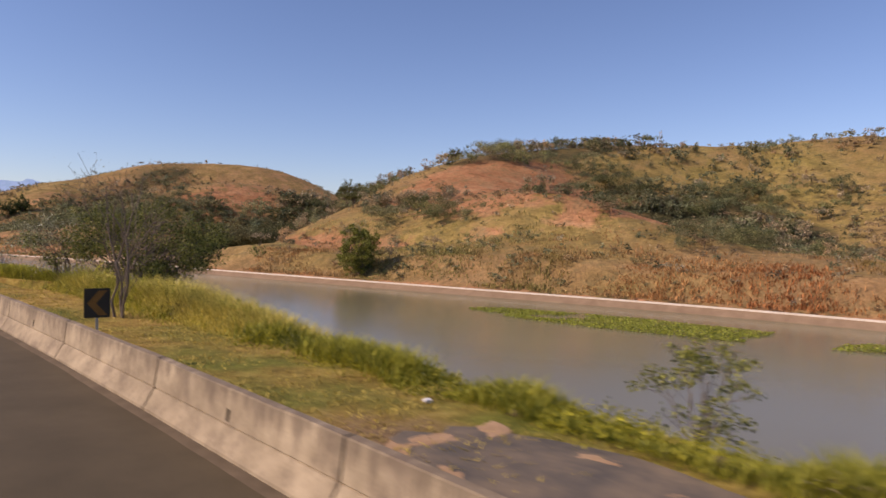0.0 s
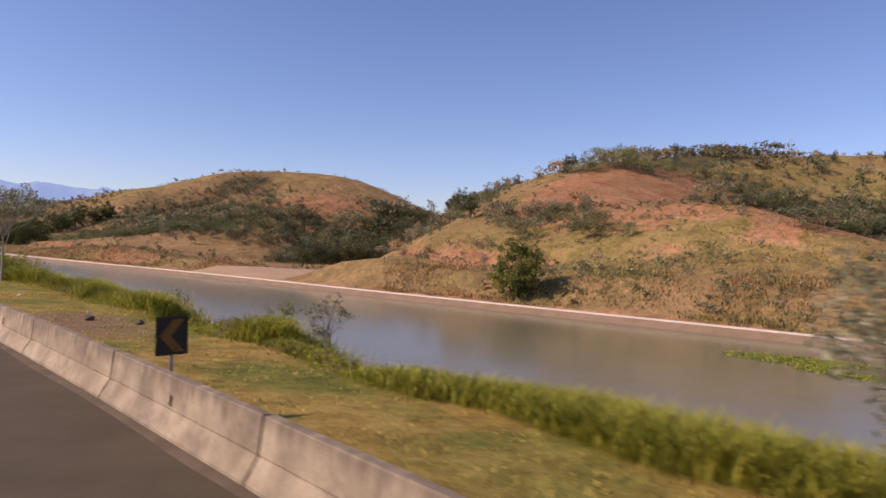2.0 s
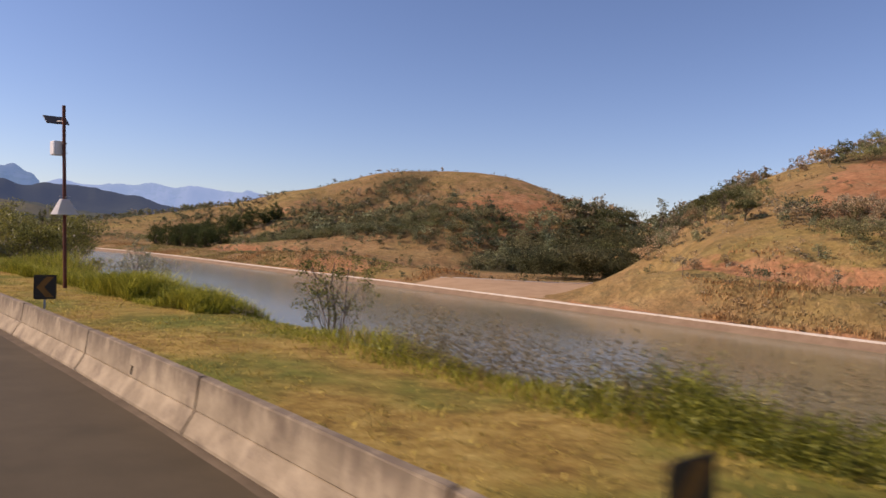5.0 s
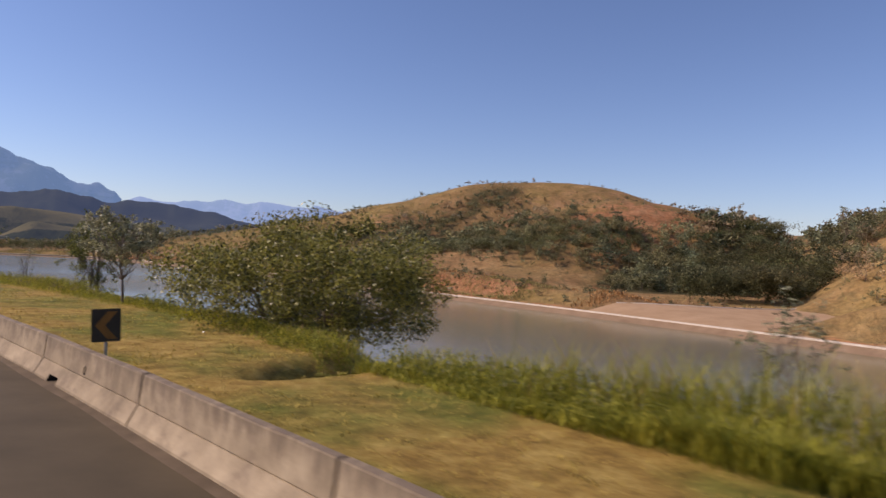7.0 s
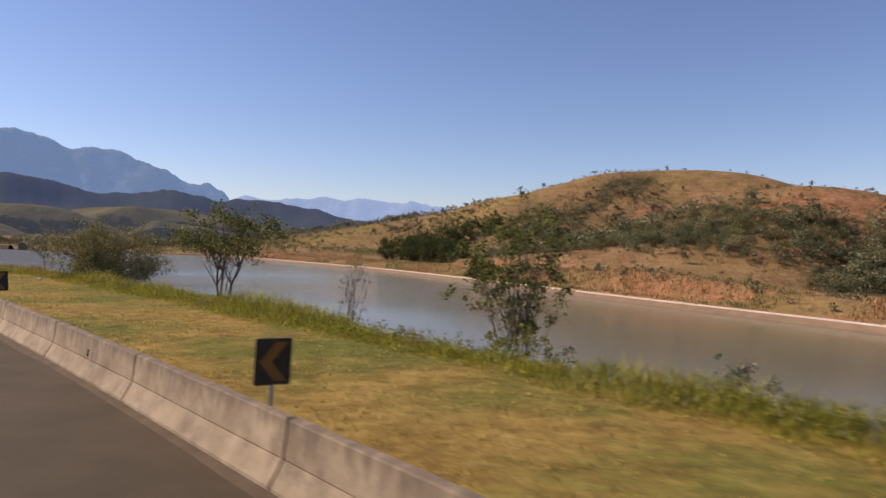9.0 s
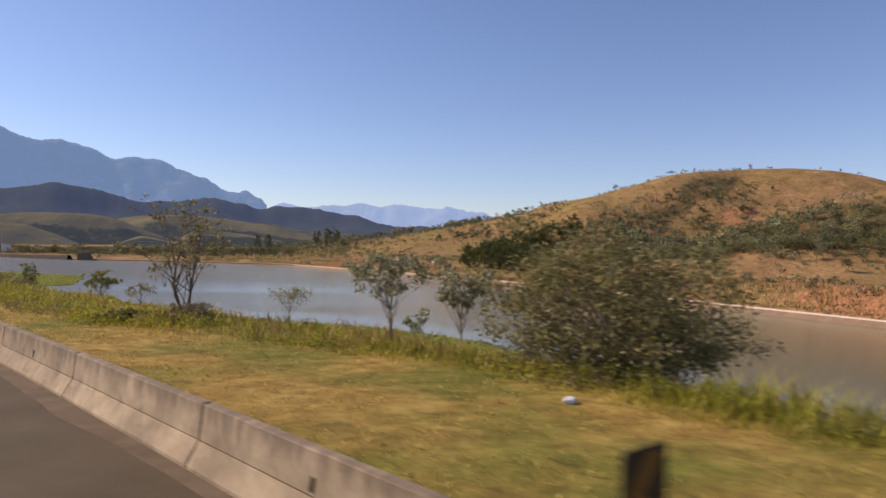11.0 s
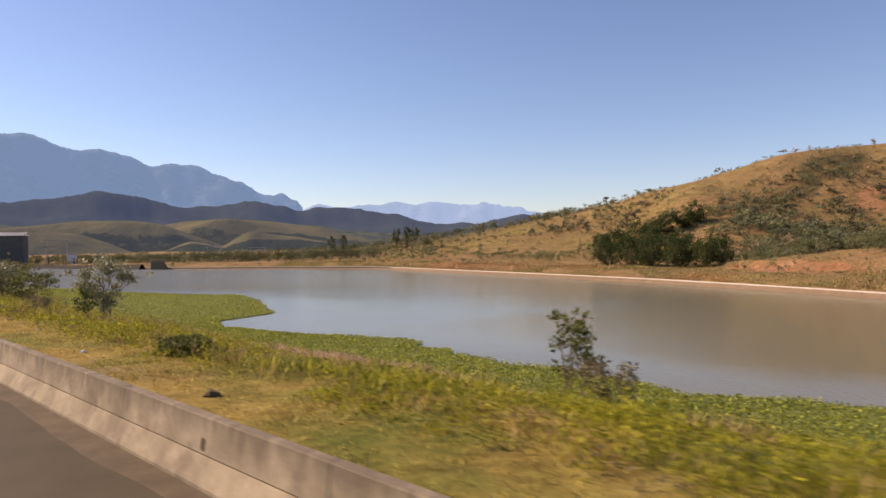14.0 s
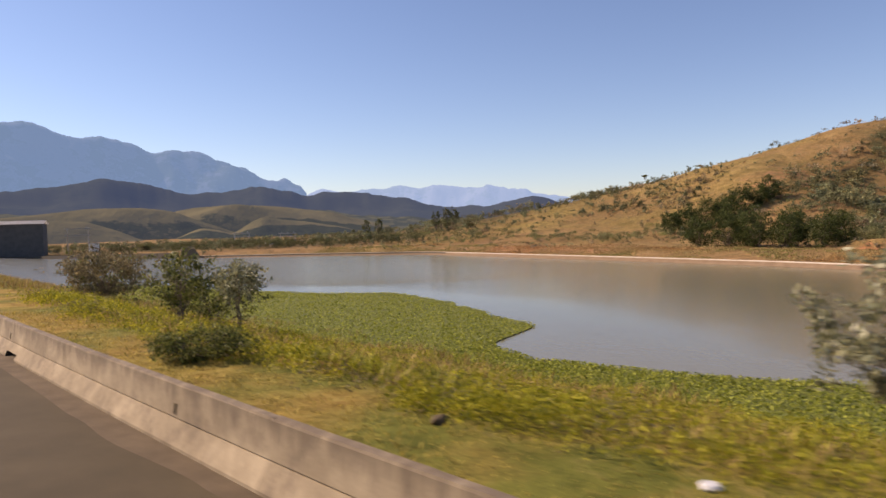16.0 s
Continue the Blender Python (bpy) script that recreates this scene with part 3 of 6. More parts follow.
def gutter_rows(s):
    inner = 3.36 - 0.18 * float(ease(190, 215, s)) + 0.16 * float(rough(s, 3.0, 3.0)) * (1 + 1.5 * float(ease(190, 215, s)))
    return [(inner, inner * BANK - 0.006), (inner + 0.06, inner * BANK + 0.006), (3.46, 3.46 * BANK + 0.014), (3.53, 3.53 * BANK + 0.024), (3.95, 3.7 * BANK + 0.03)]


tagged(new("gutter", strip("gutter", np.arange(-60, 460, 0.4), gutter_rows, M_GUTTER)), "dusty sandy gutter along the barrier foot", "gutter", kind="structure")


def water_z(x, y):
    """The lake, tilted up about 6 m toward the plant shelf to fit the camera's view."""
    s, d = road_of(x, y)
    reach = np.maximum.reduce([plants_out(s + q) for q in (-15, -10, -5, 0, 5, 10, 15)]) + 3
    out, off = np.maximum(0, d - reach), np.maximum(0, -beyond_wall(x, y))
    return WATER_Z + (FITTED_Z - 0.06 - WATER_Z) * off / (off + out + 1e-6) * ease(40, 262, s)


def build_water():
    xs, ys = np.arange(-440, 150, 5.0), np.arange(-420, 770, 5.0)
    gx, gy = [q.ravel() for q in np.meshgrid(xs, ys, indexing="ij")]
    me = mesh_of("water", np.stack([gx, gy, water_z(gx, gy)], 1), grid_faces(len(xs), len(ys)), M_WATER, True)
    tagged(new("water", me), "calm brown lake reflecting the sky", "lake", kind="structure")


build_water()


def smooth_line(points, step=4.0):
    """A soft curve through points, evenly stepped."""
    p = np.asarray(points, float)
    t = np.concatenate([[0], np.cumsum(np.hypot(*np.diff(p, axis=0).T[:2]))])
    q = np.arange(0, t[-1], step)
    fine = np.stack([np.interp(q, t, p[:, k]) for k in range(p.shape[1])], 1)
    for _ in range(6):
        fine[1:-1] = (fine[:-2] + 2 * fine[1:-1] + fine[2:]) / 4
    return fine


def along(name, line, section, material):
    """Sweeps a section of (out, up) along a line; out is to the right of its run."""
    t = np.gradient(line[:, :2], axis=0)
    t /= np.hypot(t[:, 0], t[:, 1])[:, None]
    out = np.stack([t[:, 1], -t[:, 0]], 1)
    verts = [(p[0] + o[0] * a, p[1] + o[1] * a, (p[2] if len(p) > 2 else 0) + b) for p, o in zip(line, out) for a, b in section]
    return mesh_of(name, verts, grid_faces(len(line), len(section)), material)


def build_lake_wall():
    line = smooth_line(np.c_[WALL[1:20], np.full(19, WALL_Z)])
    wall = thing("lake_wall", line[0][0], line[0][1], WALL_Z, "long lake wall with pale concrete coping", "wall", kind="structure")
    back = Matrix.Translation((-line[0][0], -line[0][1], -WALL_Z))
    for name, section, m, label in (("coping", [(0.75, -0.3), (0.75, 0.14), (0.7, 0.17), (-0.1, 0.17), (-0.14, 0.13), (-0.14, -0.25)], M_COPING, "pale concrete coping"),
                                    ("lining", [(-0.1, -0.1), (-0.5, -0.4), (-1.6, -1.0), (-3.4, -1.9)], M_LINING, "brown earth-stained slope")):
        ob = part(name, along(name, line, section, m), wall, label)
        ob.matrix_parent_inverse = back
    low = np.array([(75, 269.5, -8.9), (78, 268, -8.8), (88, 264, -8.9), (100, 261, -9.3), (116, 259, -9.6), (128, 262, -9.6)])
    inner = thing("culvert_wall", *low[0], "low pale wall above an earth apron", "wall", kind="structure")
    ob = part("coping", along("coping", smooth_line(low, 2.0), [(0.45, -0.3), (0.45, 0.16), (-0.25, 0.16), (-0.25, -0.3)], M_COPING), inner)
    ob.matrix_parent_inverse = Matrix.Translation(-Vector(low[0]))
    foot = np.array([(65.5, 268, WALL_Z), (69, 257, WALL_Z), (74, 238, WALL_Z), (79, 220, WALL_Z), (84, 204, WALL_Z), (92, 196, WALL_Z)])
    k = np.linspace(0, 5, 41)
    a, b = [np.stack([np.interp(k, range(6), q[:, i]) for i in range(3)], 1) for q in (foot, low)]
    v = np.linspace(0, 1, 14)[None, :, None]
    sheet = (a[:, None] * (1 - v) + b[:, None] * v).reshape(-1, 3)
    sheet[:, 2] += 0.02 + 0.12 * (wave(sheet[:, 0], sheet[:, 1], 4.0) - 0.5)
    ob = part("apron", mesh_of("apron", sheet, grid_faces(41, 14), M_APRON, True), inner, "bare brown earth apron")
    ob.matrix_parent_inverse = Matrix.Translation(-Vector(low[0]))


build_lake_wall()


# ------------------------------------------------------------------ far ranges, from a middle of the walk
HERE = (-77.0, 228.0)


def build_range(name, label, far, depth, az, slope, material, jag, seed, blur=2, crag=0.0):
    """A range of hills seen from the road: az degrees from north, slope of its crest."""
    rs = np.random.RandomState(seed)
    a = np.arange(az[0], az[-1], 0.12)
    k = np.linspace(-1, 1, 25)
    base = np.interp(a, az, slope)
    soft = np.exp(-np.linspace(-2, 2, 2 * blur + 1) ** 2)
    base = np.convolve(np.pad(base, blur, mode="edge"), soft / soft.sum(), mode="valid")
    peaks = crag * far * rough(a * 30 + 400, a * 0 + seed, 40, 5)
    verts = []
    for i, q in enumerate(a):
        for v in k:
            w = depth * v
            r = far + w
            h = (base[i] * far + 16) * max(0.0, 1 - abs(v) ** 1.4) + peaks[i] * max(0.0, 1 - abs(v)) ** 5
            px, py = HERE[0] + math.sin(radians(q)) * r, HERE[1] + math.cos(radians(q)) * r
            spur = rough(px + 900 * seed, py, depth * 0.8, 5)
            h *= 1 + 1.1 * spur * ease(0.03, 0.35, abs(v))
            h += jag * rough(px, py + 700 * seed, depth * 0.45, 5) * (1 - abs(v))
            verts.append((HERE[0] + math.sin(radians(q)) * r, HERE[1] + math.cos(radians(q)) * r, h - 14))
    me = mesh_of(name, verts, grid_faces(len(a), len(k)), material, True)
    tagged(new(name, me), label, "mountains", kind="structure")


AZ_FAR = [-60, -45, -34, -26.1, -23.8, -21.5, -19.2, -16.9, -15.2, -14.0, -10.6, -7.5, -4.1, -3.6, -2.4, 0.4, 3.3, 6.9, 9.6, 11.5, 13.9, 16.8, 22, 40]
SL_FAR = [0.10, 0.13, 0.15, 0.1378, 0.1402, 0.1336, 0.1271, 0.117, 0.1068, 0.1143, 0.0976, 0.0774, 0.063, 0.048, 0.0585, 0.0528, 0.0569, 0.0599, 0.052, 0.0553, 0.0458, 0.0377, 0.02, 0.0]
AZ_MID = [-60, -45, -34, -26.2, -22.7, -19.5, -15.7, -13.2, -10.6, -7.5, -4.3, -1.0, 3.3, 7.6, 11.0, 14.4, 18, 24, 40]
SL_MID = [0.06, 0.07, 0.06, 0.0517, 0.0608, 0.0733, 0.063, 0.052, 0.0549, 0.0611, 0.0481, 0.054, 0.0417, 0.0257, 0.026, 0.0372, 0.02, 0.01, 0.0]
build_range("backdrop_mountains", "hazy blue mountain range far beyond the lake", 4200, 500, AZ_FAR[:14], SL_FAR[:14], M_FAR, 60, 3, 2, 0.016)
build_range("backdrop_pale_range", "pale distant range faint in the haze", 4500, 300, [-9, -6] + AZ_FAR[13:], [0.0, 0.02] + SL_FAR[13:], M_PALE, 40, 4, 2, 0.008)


def build_meadow_hills(far, depth, az, slope, seed):
    """One crest of rounded pasture, with woods low on its flanks."""
    a, k = np.arange(az[0], az[-1], 0.10), np.linspace(-1, 1, 41)
    base = np.interp(a, az, slope)
    soft = np.exp(-np.linspace(-2, 2, 17) ** 2)
    base = np.convolve(np.pad(base, 8, mode="edge"), soft / soft.sum(), mode="valid")
    A, V = np.repeat(a, 41), np.tile(k, len(a))
    R = far + depth * V
    x, y = HERE[0] + np.sin(np.radians(A)) * R, HERE[1] + np.cos(np.radians(A)) * R
    bulge = 1 + 0.9 * rough(x + 500 * seed, y, depth * 1.1, 3) * ease(0.05, 0.5, np.abs(V))
    h = (np.repeat(base, 41) * far + 14) * np.maximum(0, 1 - np.abs(V) ** 1.7) * bulge
    h = h + 3 * rough(x, y, 60) * (1 - np.abs(V))
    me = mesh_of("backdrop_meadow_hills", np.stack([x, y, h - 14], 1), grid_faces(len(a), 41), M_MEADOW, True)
    wood = np.clip(0.8 * ease(0.25, 0.7, -V) + 1.3 * (wave(x + 300 * seed, y, 130) - 0.48), 0, 1)
    cover(me, np.stack([np.zeros_like(h), np.zeros_like(h), wood], 1))
    tagged(new("backdrop_meadow_hills", me), "rounded grassy hills with wooded folds beyond the lake", "mountains", kind="structure")


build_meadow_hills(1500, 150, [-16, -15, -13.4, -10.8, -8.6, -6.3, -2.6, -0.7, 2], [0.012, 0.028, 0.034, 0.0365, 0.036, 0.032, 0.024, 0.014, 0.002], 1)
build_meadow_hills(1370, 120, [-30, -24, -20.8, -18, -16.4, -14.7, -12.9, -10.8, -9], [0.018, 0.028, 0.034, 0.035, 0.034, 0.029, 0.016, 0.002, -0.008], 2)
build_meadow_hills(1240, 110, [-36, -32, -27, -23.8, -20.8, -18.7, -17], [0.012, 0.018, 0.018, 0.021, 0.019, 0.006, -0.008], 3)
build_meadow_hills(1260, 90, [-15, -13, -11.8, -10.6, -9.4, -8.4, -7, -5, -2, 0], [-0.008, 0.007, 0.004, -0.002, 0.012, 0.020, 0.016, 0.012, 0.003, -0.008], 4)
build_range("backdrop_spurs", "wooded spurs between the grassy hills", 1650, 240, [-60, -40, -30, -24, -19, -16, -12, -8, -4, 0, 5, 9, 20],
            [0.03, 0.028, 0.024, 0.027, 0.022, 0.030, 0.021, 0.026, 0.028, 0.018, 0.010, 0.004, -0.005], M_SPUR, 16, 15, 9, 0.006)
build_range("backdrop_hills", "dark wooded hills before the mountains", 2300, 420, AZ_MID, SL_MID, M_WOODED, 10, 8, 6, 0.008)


# ------------------------------------------------------------------ the concrete barrier, length by length
SEG = 5.075
PROFILE = [(3.55, -0.06), (3.555, 0.07), (3.612, 0.16), (3.716, 0.335), (3.742, 0.343), (3.722, 0.362), (3.752, 0.57), (3.775, 0.79), (3.79, 0.81), (3.905, 0.81), (3.92, 0.79), (3.985, 0.30), (4.12, 0.07), (4.12, -0.3)]


def segment_mesh(hole, chip, slot=None, notch=None):
    """One length of barrier along +y, its foot at z 0 and the road on -x; hole: with a drain hole; chip: with a worn top;
    slot: where along it a drain slot in the foot begins; notch: where its top is broken away."""
    rs = np.random.RandomState(40 + chip)
    mid = SEG * 0.5
    ys = sorted([0.0015, 0.007, 0.9, mid - 0.06, mid + 0.06, SEG - 0.9, SEG - 0.007, SEG - 0.0015] + ([slot, slot + 1.0] if slot is not None else [mid - 1.1]) + ([notch - 0.03, notch, notch + 0.3, notch + 0.62, notch + 0.75] if notch else []))
    at = ys.index(mid - 0.06)
    gap = ys.index(slot) if slot is not None else -1
    bm = bmesh.new()
    rows = []
    for k, y in enumerate(ys):
        inset = 0.004 if k in (0, len(ys) - 1) else 0.0
        cut = 0.09 if notch and notch - 0.001 <= y <= notch + 0.63 else 0.0
        rows.append([bm.verts.new((x + (inset if x < 3.8 else -inset) + rs.uniform(-1, 1) * 0.0015, y, z - (inset + cut * (1.25 - rs.uniform(0, 0.5)) if z > 0.7 else 0) + (rs.uniform(-0.010, 0.004) if z > 0.7 else 0)))
                     for x, z in PROFILE])
    for k in range(len(ys) - 1):
        for j in range(len(PROFILE) - 1):
            if (hole and k == at and j == 5) or (k == gap and j < 2):
                continue
            bm.faces.new((rows[k][j], rows[k][j + 1], rows[k + 1][j + 1], rows[k + 1][j]))
    for r, flip in ((rows[0], False), (rows[-1], True)):
        bm.faces.new(r if flip else r[::-1])
    if slot is not None:
        deep = [bm.verts.new(rows[k][j].co + Vector((0.28, 0, 0))) for k, j in ((gap, 0), (gap, 2), (gap + 1, 2), (gap + 1, 0))]
        lip = [rows[gap][0], rows[gap][2], rows[gap + 1][2], rows[gap + 1][0]]
        for i in range(3):
            bm.faces.new((lip[i], lip[i + 1], deep[i + 1], deep[i])).material_index = 1
        bm.faces.new(deep).material_index = 1
    if hole:
        mouth = [rows[at][5], rows[at][6], rows[at + 1][6], rows[at + 1][5]]
        core = sum((v.co for v in mouth), Vector()) / 4
        rim = [bm.verts.new(core + (v.co - core) * 0.72) for v in mouth]
        deep = [bm.verts.new(v.co + Vector((0.16, 0, 0))) for v in rim]
        for i in range(4):
            j = (i + 1) % 4
            bm.faces.new((mouth[i], mouth[j], rim[j], rim[i]))
            bm.faces.new((rim[i], rim[j], deep[j], deep[i])).material_index = 1
        bm.faces.new(deep).material_index = 1
    bmesh.ops.recalc_face_normals(bm, faces=bm.faces)
    me = bpy.data.meshes.new("barrier_segment")
    bm.to_mesh(me)
    bm.free()
    me.materials.append(M_CONCRETE)
    me.materials.append(M_HOLE)
    return me


def build_barrier():
    shapes = {(h, c): segment_mesh(h, c) for h in (False, True) for c in range(3)}
    slots = {k: segment_mesh(k % 2 == 0, k % 3, off) for k, off in ((4, 1.45), (11, 3.2), (28, 3.62), (45, 1.3), (56, 2.62), (64, 1.3))}
    broken = segment_mesh(True, 1, None, 3.6)
    wall = thing("barrier", 0, 0, 0, "stained concrete road barrier with drain holes", "barrier", kind="structure")
    for k in range(-6, 72):
        s0 = 5.56 + SEG * k
        h = float(np.interp(s0 + SEG / 2, ROAD_S, ROAD_H))
        cx, cy = road(s0 + SEG / 2, 0)
        ob = part("barrier_segment", broken if k == 30 else slots[k] if k in slots else shapes[(k % 2 == 0, k % 3)], wall)
        ob.matrix_basis = Matrix.Translation((cx, cy, 3.6 * BANK)) @ Matrix.Rotation(h, 4, "Z") @ Matrix.Translation((0, -SEG / 2, 0))


build_barrier()


# ------------------------------------------------------------------ plants
def leaves(rs, centres, size, droop=0.3, aspect=0.5, lie=1.0):
    """A diamond leaf at each centre, turned by chance: verts (n, 4, 3)."""
    n = len(centres)
    a = rs.normal(size=(n, 3))
    a[:, 2] = (a[:, 2] - droop) * lie
    a /= np.linalg.norm(a, axis=1)[:, None]
    b = np.cross(a, rs.normal(size=(n, 3)) * np.array([lie, lie, 1]) + np.array([0, 0, (1 - lie) * 2]))
    b /= np.linalg.norm(b, axis=1)[:, None] + 1e-9
    sz = size * rs.uniform(0.6, 1.3, (n, 1))
    c = np.asarray(centres)
    up = np.cross(a, b) * 0.12
    return np.stack([c - a * sz * 0.5, c + (b * aspect + up) * sz * 0.5, c + a * sz * 0.5, c - (b * aspect - up) * sz * 0.5], 1)


def quad_faces(n):
    return np.arange(n * 4).reshape(n, 4)


def tube(points, radii, sides=6):
    """Verts and faces of a tapered limb through points."""
    p = np.asarray(points, float)
    t = np.gradient(p, axis=0)
    t /= np.linalg.norm(t, axis=1)[:, None] + 1e-9
    ref = np.where(np.abs(t[:, 2:3]) > 0.9, [[1.0, 0, 0]], [[0, 0, 1.0]])
    u = np.cross(t, ref)
    u /= np.linalg.norm(u, axis=1)[:, None]
    v = np.cross(t, u)
    ang = np.arange(sides) * 2 * np.pi / sides
    ring = (u[:, None] * np.cos(ang)[None, :, None] + v[:, None] * np.sin(ang)[None, :, None]) * np.asarray(radii)[:, None, None] + p[:, None]
    f = []
    for i in range(len(p) - 1):
        for j in range(sides):
            k = (j + 1) % sides
            f.append([i * sides + j, i * sides + k, (i + 1) * sides + k, (i + 1) * sides + j])
    return ring.reshape(-1, 3), f


def join(tubes):
    vs, fs, n = [], [], 0
    for v, f in tubes:
        vs.append(v)
        fs += [[i + n for i in q] for q in f]
        n += len(v)
    return np.concatenate(vs), fs


def limb(rs, a, b, sag, wobble, n=5):
    k = np.linspace(0, 1, n)[:, None]
    p = a + (b - a) * k
    p[:, 2] += (sag * 4 * k * (1 - k))[:, 0]
    p[1:-1] += rs.normal(size=(n - 2, 3)) * wobble
    return p


def tree(name, label, category, x, y, z, top, wide, lo=0.35, count=4000, leaf=0.13, material=None, bark=None, girth=0.09, stems=1,
         clusters=34, ball=0.16, seed=1, lean=(0, 0), twigs=3, flat=1.0, droop=0.4, group=""):
    """A tree or bush: stems, limbs that reach into the crown, and a crown of single leaves in uneven clumps."""
    rs = np.random.RandomState(seed)
    high = top - z
    root = thing(name, x, y, z, label, category, group)
    mid, ru, rv = high * (lo + 0.93) / 2, wide * 0.42, high * (0.93 - lo) / 2
    tips, tubes = [], []
    fork = []
    for k in range(stems):
        a = 2 * math.pi * k / stems + rs.uniform(0, 1)
        off = np.array([math.cos(a), math.sin(a), 0]) * (0.0 if stems == 1 else 0.10 + 0.05 * wide)
        head = np.array([lean[0] * high, lean[1] * high, high * min(0.92, lo + 0.35)]) + off * (wide * 0.22 if stems > 1 else 0) + rs.normal(size=3) * 0.03 * high
        line = limb(rs, off * 0.5 - np.array([0, 0, 0.25]), head, 0, 0.018 * high, 7)
        tubes.append(tube(line, np.linspace(girth, girth * 0.35, 7), 8))
        fork.append(line)
    for k in range(clusters):
        v = rs.normal(size=3)
        v /= np.linalg.norm(v)
        v *= rs.uniform(0.45, 1.0) ** 0.6
        if v[2] < 0:
            v[2] *= flat
        tip = np.array([v[0] * ru, v[1] * ru, mid + v[2] * rv]) + np.array([lean[0], lean[1], 0]) * high * 0.8
        line = fork[k % stems]
        j = int(np.clip(round((tip[2] / high) * 6 - rs.uniform(0.8, 2.2)), 1, 6))
        branch = limb(rs, line[j].copy(), tip, 0.06 * wide * rs.uniform(-0.3, 1), 0.012 * wide)
        r0 = girth * 0.34 * rs.uniform(0.7, 1.2)
        tubes.append(tube(branch, np.linspace(r0, 0.006, 5), 5))
        tips.append((tip, 1.0))
        for _ in range(twigs):
            t2 = tip + rs.normal(size=3) * np.array([ru, ru, rv]) * 0.22
            tubes.append(tube(limb(rs, branch[3].copy(), t2, 0, 0.01 * wide, 4), np.linspace(r0 * 0.4, 0.004, 4), 4))
            tips.append((t2, 0.75))
    v, f = join(tubes)
    part("trunk", mesh_of("trunk", v, f, bark or M_BARK, True), root)
    if count:
        weight = np.array([w * rs.uniform(0.3, 1.5) for _, w in tips])
        pick = rs.choice(len(tips), count, p=weight / weight.sum())
        c = np.array([t for t, _ in tips])[pick]
        size = ball * wide * np.array([w for _, w in tips])[pick][:, None]
        puff = rs.normal(size=(count, 3))
        puff *= (rs.uniform(0, 1, (count, 1)) ** 0.45) / np.linalg.norm(puff, axis=1)[:, None]
        c = c + puff * size * np.array([0.95, 0.95, 0.72])
        c[:, 2] = np.maximum(c[:, 2], 0.05)
        part("crown", mesh_of("crown", leaves(rs, c, leaf, droop).reshape(-1, 3), quad_faces(count), material or M_MID_LEAF), root)
    return root


def at_road(s, d):
    x, y = road(s, d)
    return float(x), float(y), float(near_z(np.array([s]), np.array([d]))[0])


def verge_tree(name, label, category, s, d, top, wide, **kw):
    x, y, z = at_road(s, d)
    return tree(name, label, category, x, y, z - 0.03, top, wide, seed=int(s * 7) % 9973, **kw)


verge_tree("tree", "leafy dark green tree on the lake slope", "tree", 37.6, 14.2, 4.4, 9.6, lo=0.30, count=26000, leaf=0.14, material=M_DARK_LEAF, girth=0.14, clusters=70, ball=0.085)
verge_tree("tree", "thin tree with sparse grey-green leaves", "tree", 40.4, 10.9, 3.2, 5.2, lo=0.24, count=4200, leaf=0.12, material=M_GREY_LEAF, girth=0.06, stems=3, clusters=30, ball=0.11)
verge_tree("tree", "pale bare forked tree in tall grass", "tree", 23.1, 7.4, 5.3, 4.4, lo=0.36, count=160, leaf=0.05, material=M_GREY_LEAF, bark=M_BARK, girth=0.052, stems=3, clusters=22, twigs=7)
verge_tree("shrub", "sparse light shrub at the slope edge", "shrub", 6.8, 14.0, 0.7, 3.1, lo=0.35, count=1500, leaf=0.12, material=M_MID_LEAF, girth=0.035, stems=3, clusters=20, ball=0.10)
verge_tree("tree", "young umbrella-shaped tree with a slim trunk", "tree", 81.7, 9.4, 5.15, 6.0, lo=0.56, count=9000, leaf=0.12, material=M_GREY_LEAF, bark=M_PALE_BARK, girth=0.065, clusters=40, ball=0.08, twigs=3, flat=0.35)
verge_tree("shrub", "low silver-leaved shrub above the water", "shrub", 79.0, 18.0, -0.7, 4.2, lo=0.35, count=2400, leaf=0.15, material=M_GREY_LEAF, girth=0.04, stems=4, clusters=26, ball=0.11)
verge_tree("shrub", "yellow-green shrub on the slope", "shrub", 59.0, 11.9, 0.55, 1.3, lo=0.25, count=1100, leaf=0.08, material=M_YOUNG_LEAF, girth=0.025, stems=3, clusters=18)
verge_tree("shrub", "leggy shrub with sparse silvery leaves", "shrub", 57.7, 12.9, 0.75, 2.0, lo=0.4, count=520, leaf=0.12, material=M_GREY_LEAF, girth=0.03, stems=3, clusters=16, ball=0.10)
verge_tree("tree", "thin open tree on the lake slope", "tree", 125.6, 19.9, 2.4, 5.8, lo=0.45, count=2200, leaf=0.14, material=M_DARK_LEAF, girth=0.07, stems=3, clusters=30, ball=0.08)
verge_tree("shrub", "leggy half-bare shrub on the slope", "shrub", 143.0, 17.5, 1.9, 2.9, lo=0.45, count=900, leaf=0.12, material=M_GREY_LEAF, girth=0.035, stems=3, clusters=20, ball=0.09)
verge_tree("shrub", "loose grey-green shrub beside the grass", "shrub", 136.9, 15.0, 1.2, 4.4, lo=0.4, count=1700, leaf=0.12, material=M_GREY_LEAF, girth=0.035, stems=4, clusters=28, ball=0.09)
verge_tree("tree", "broad low tree with a dense dark crown", "tree", 162.3, 16.9, 4.1, 14.0, lo=0.17, count=62000, leaf=0.15, material=M_GLOSSY_LEAF, girth=0.16, stems=4, clusters=58, ball=0.092, twigs=2, flat=1.0)
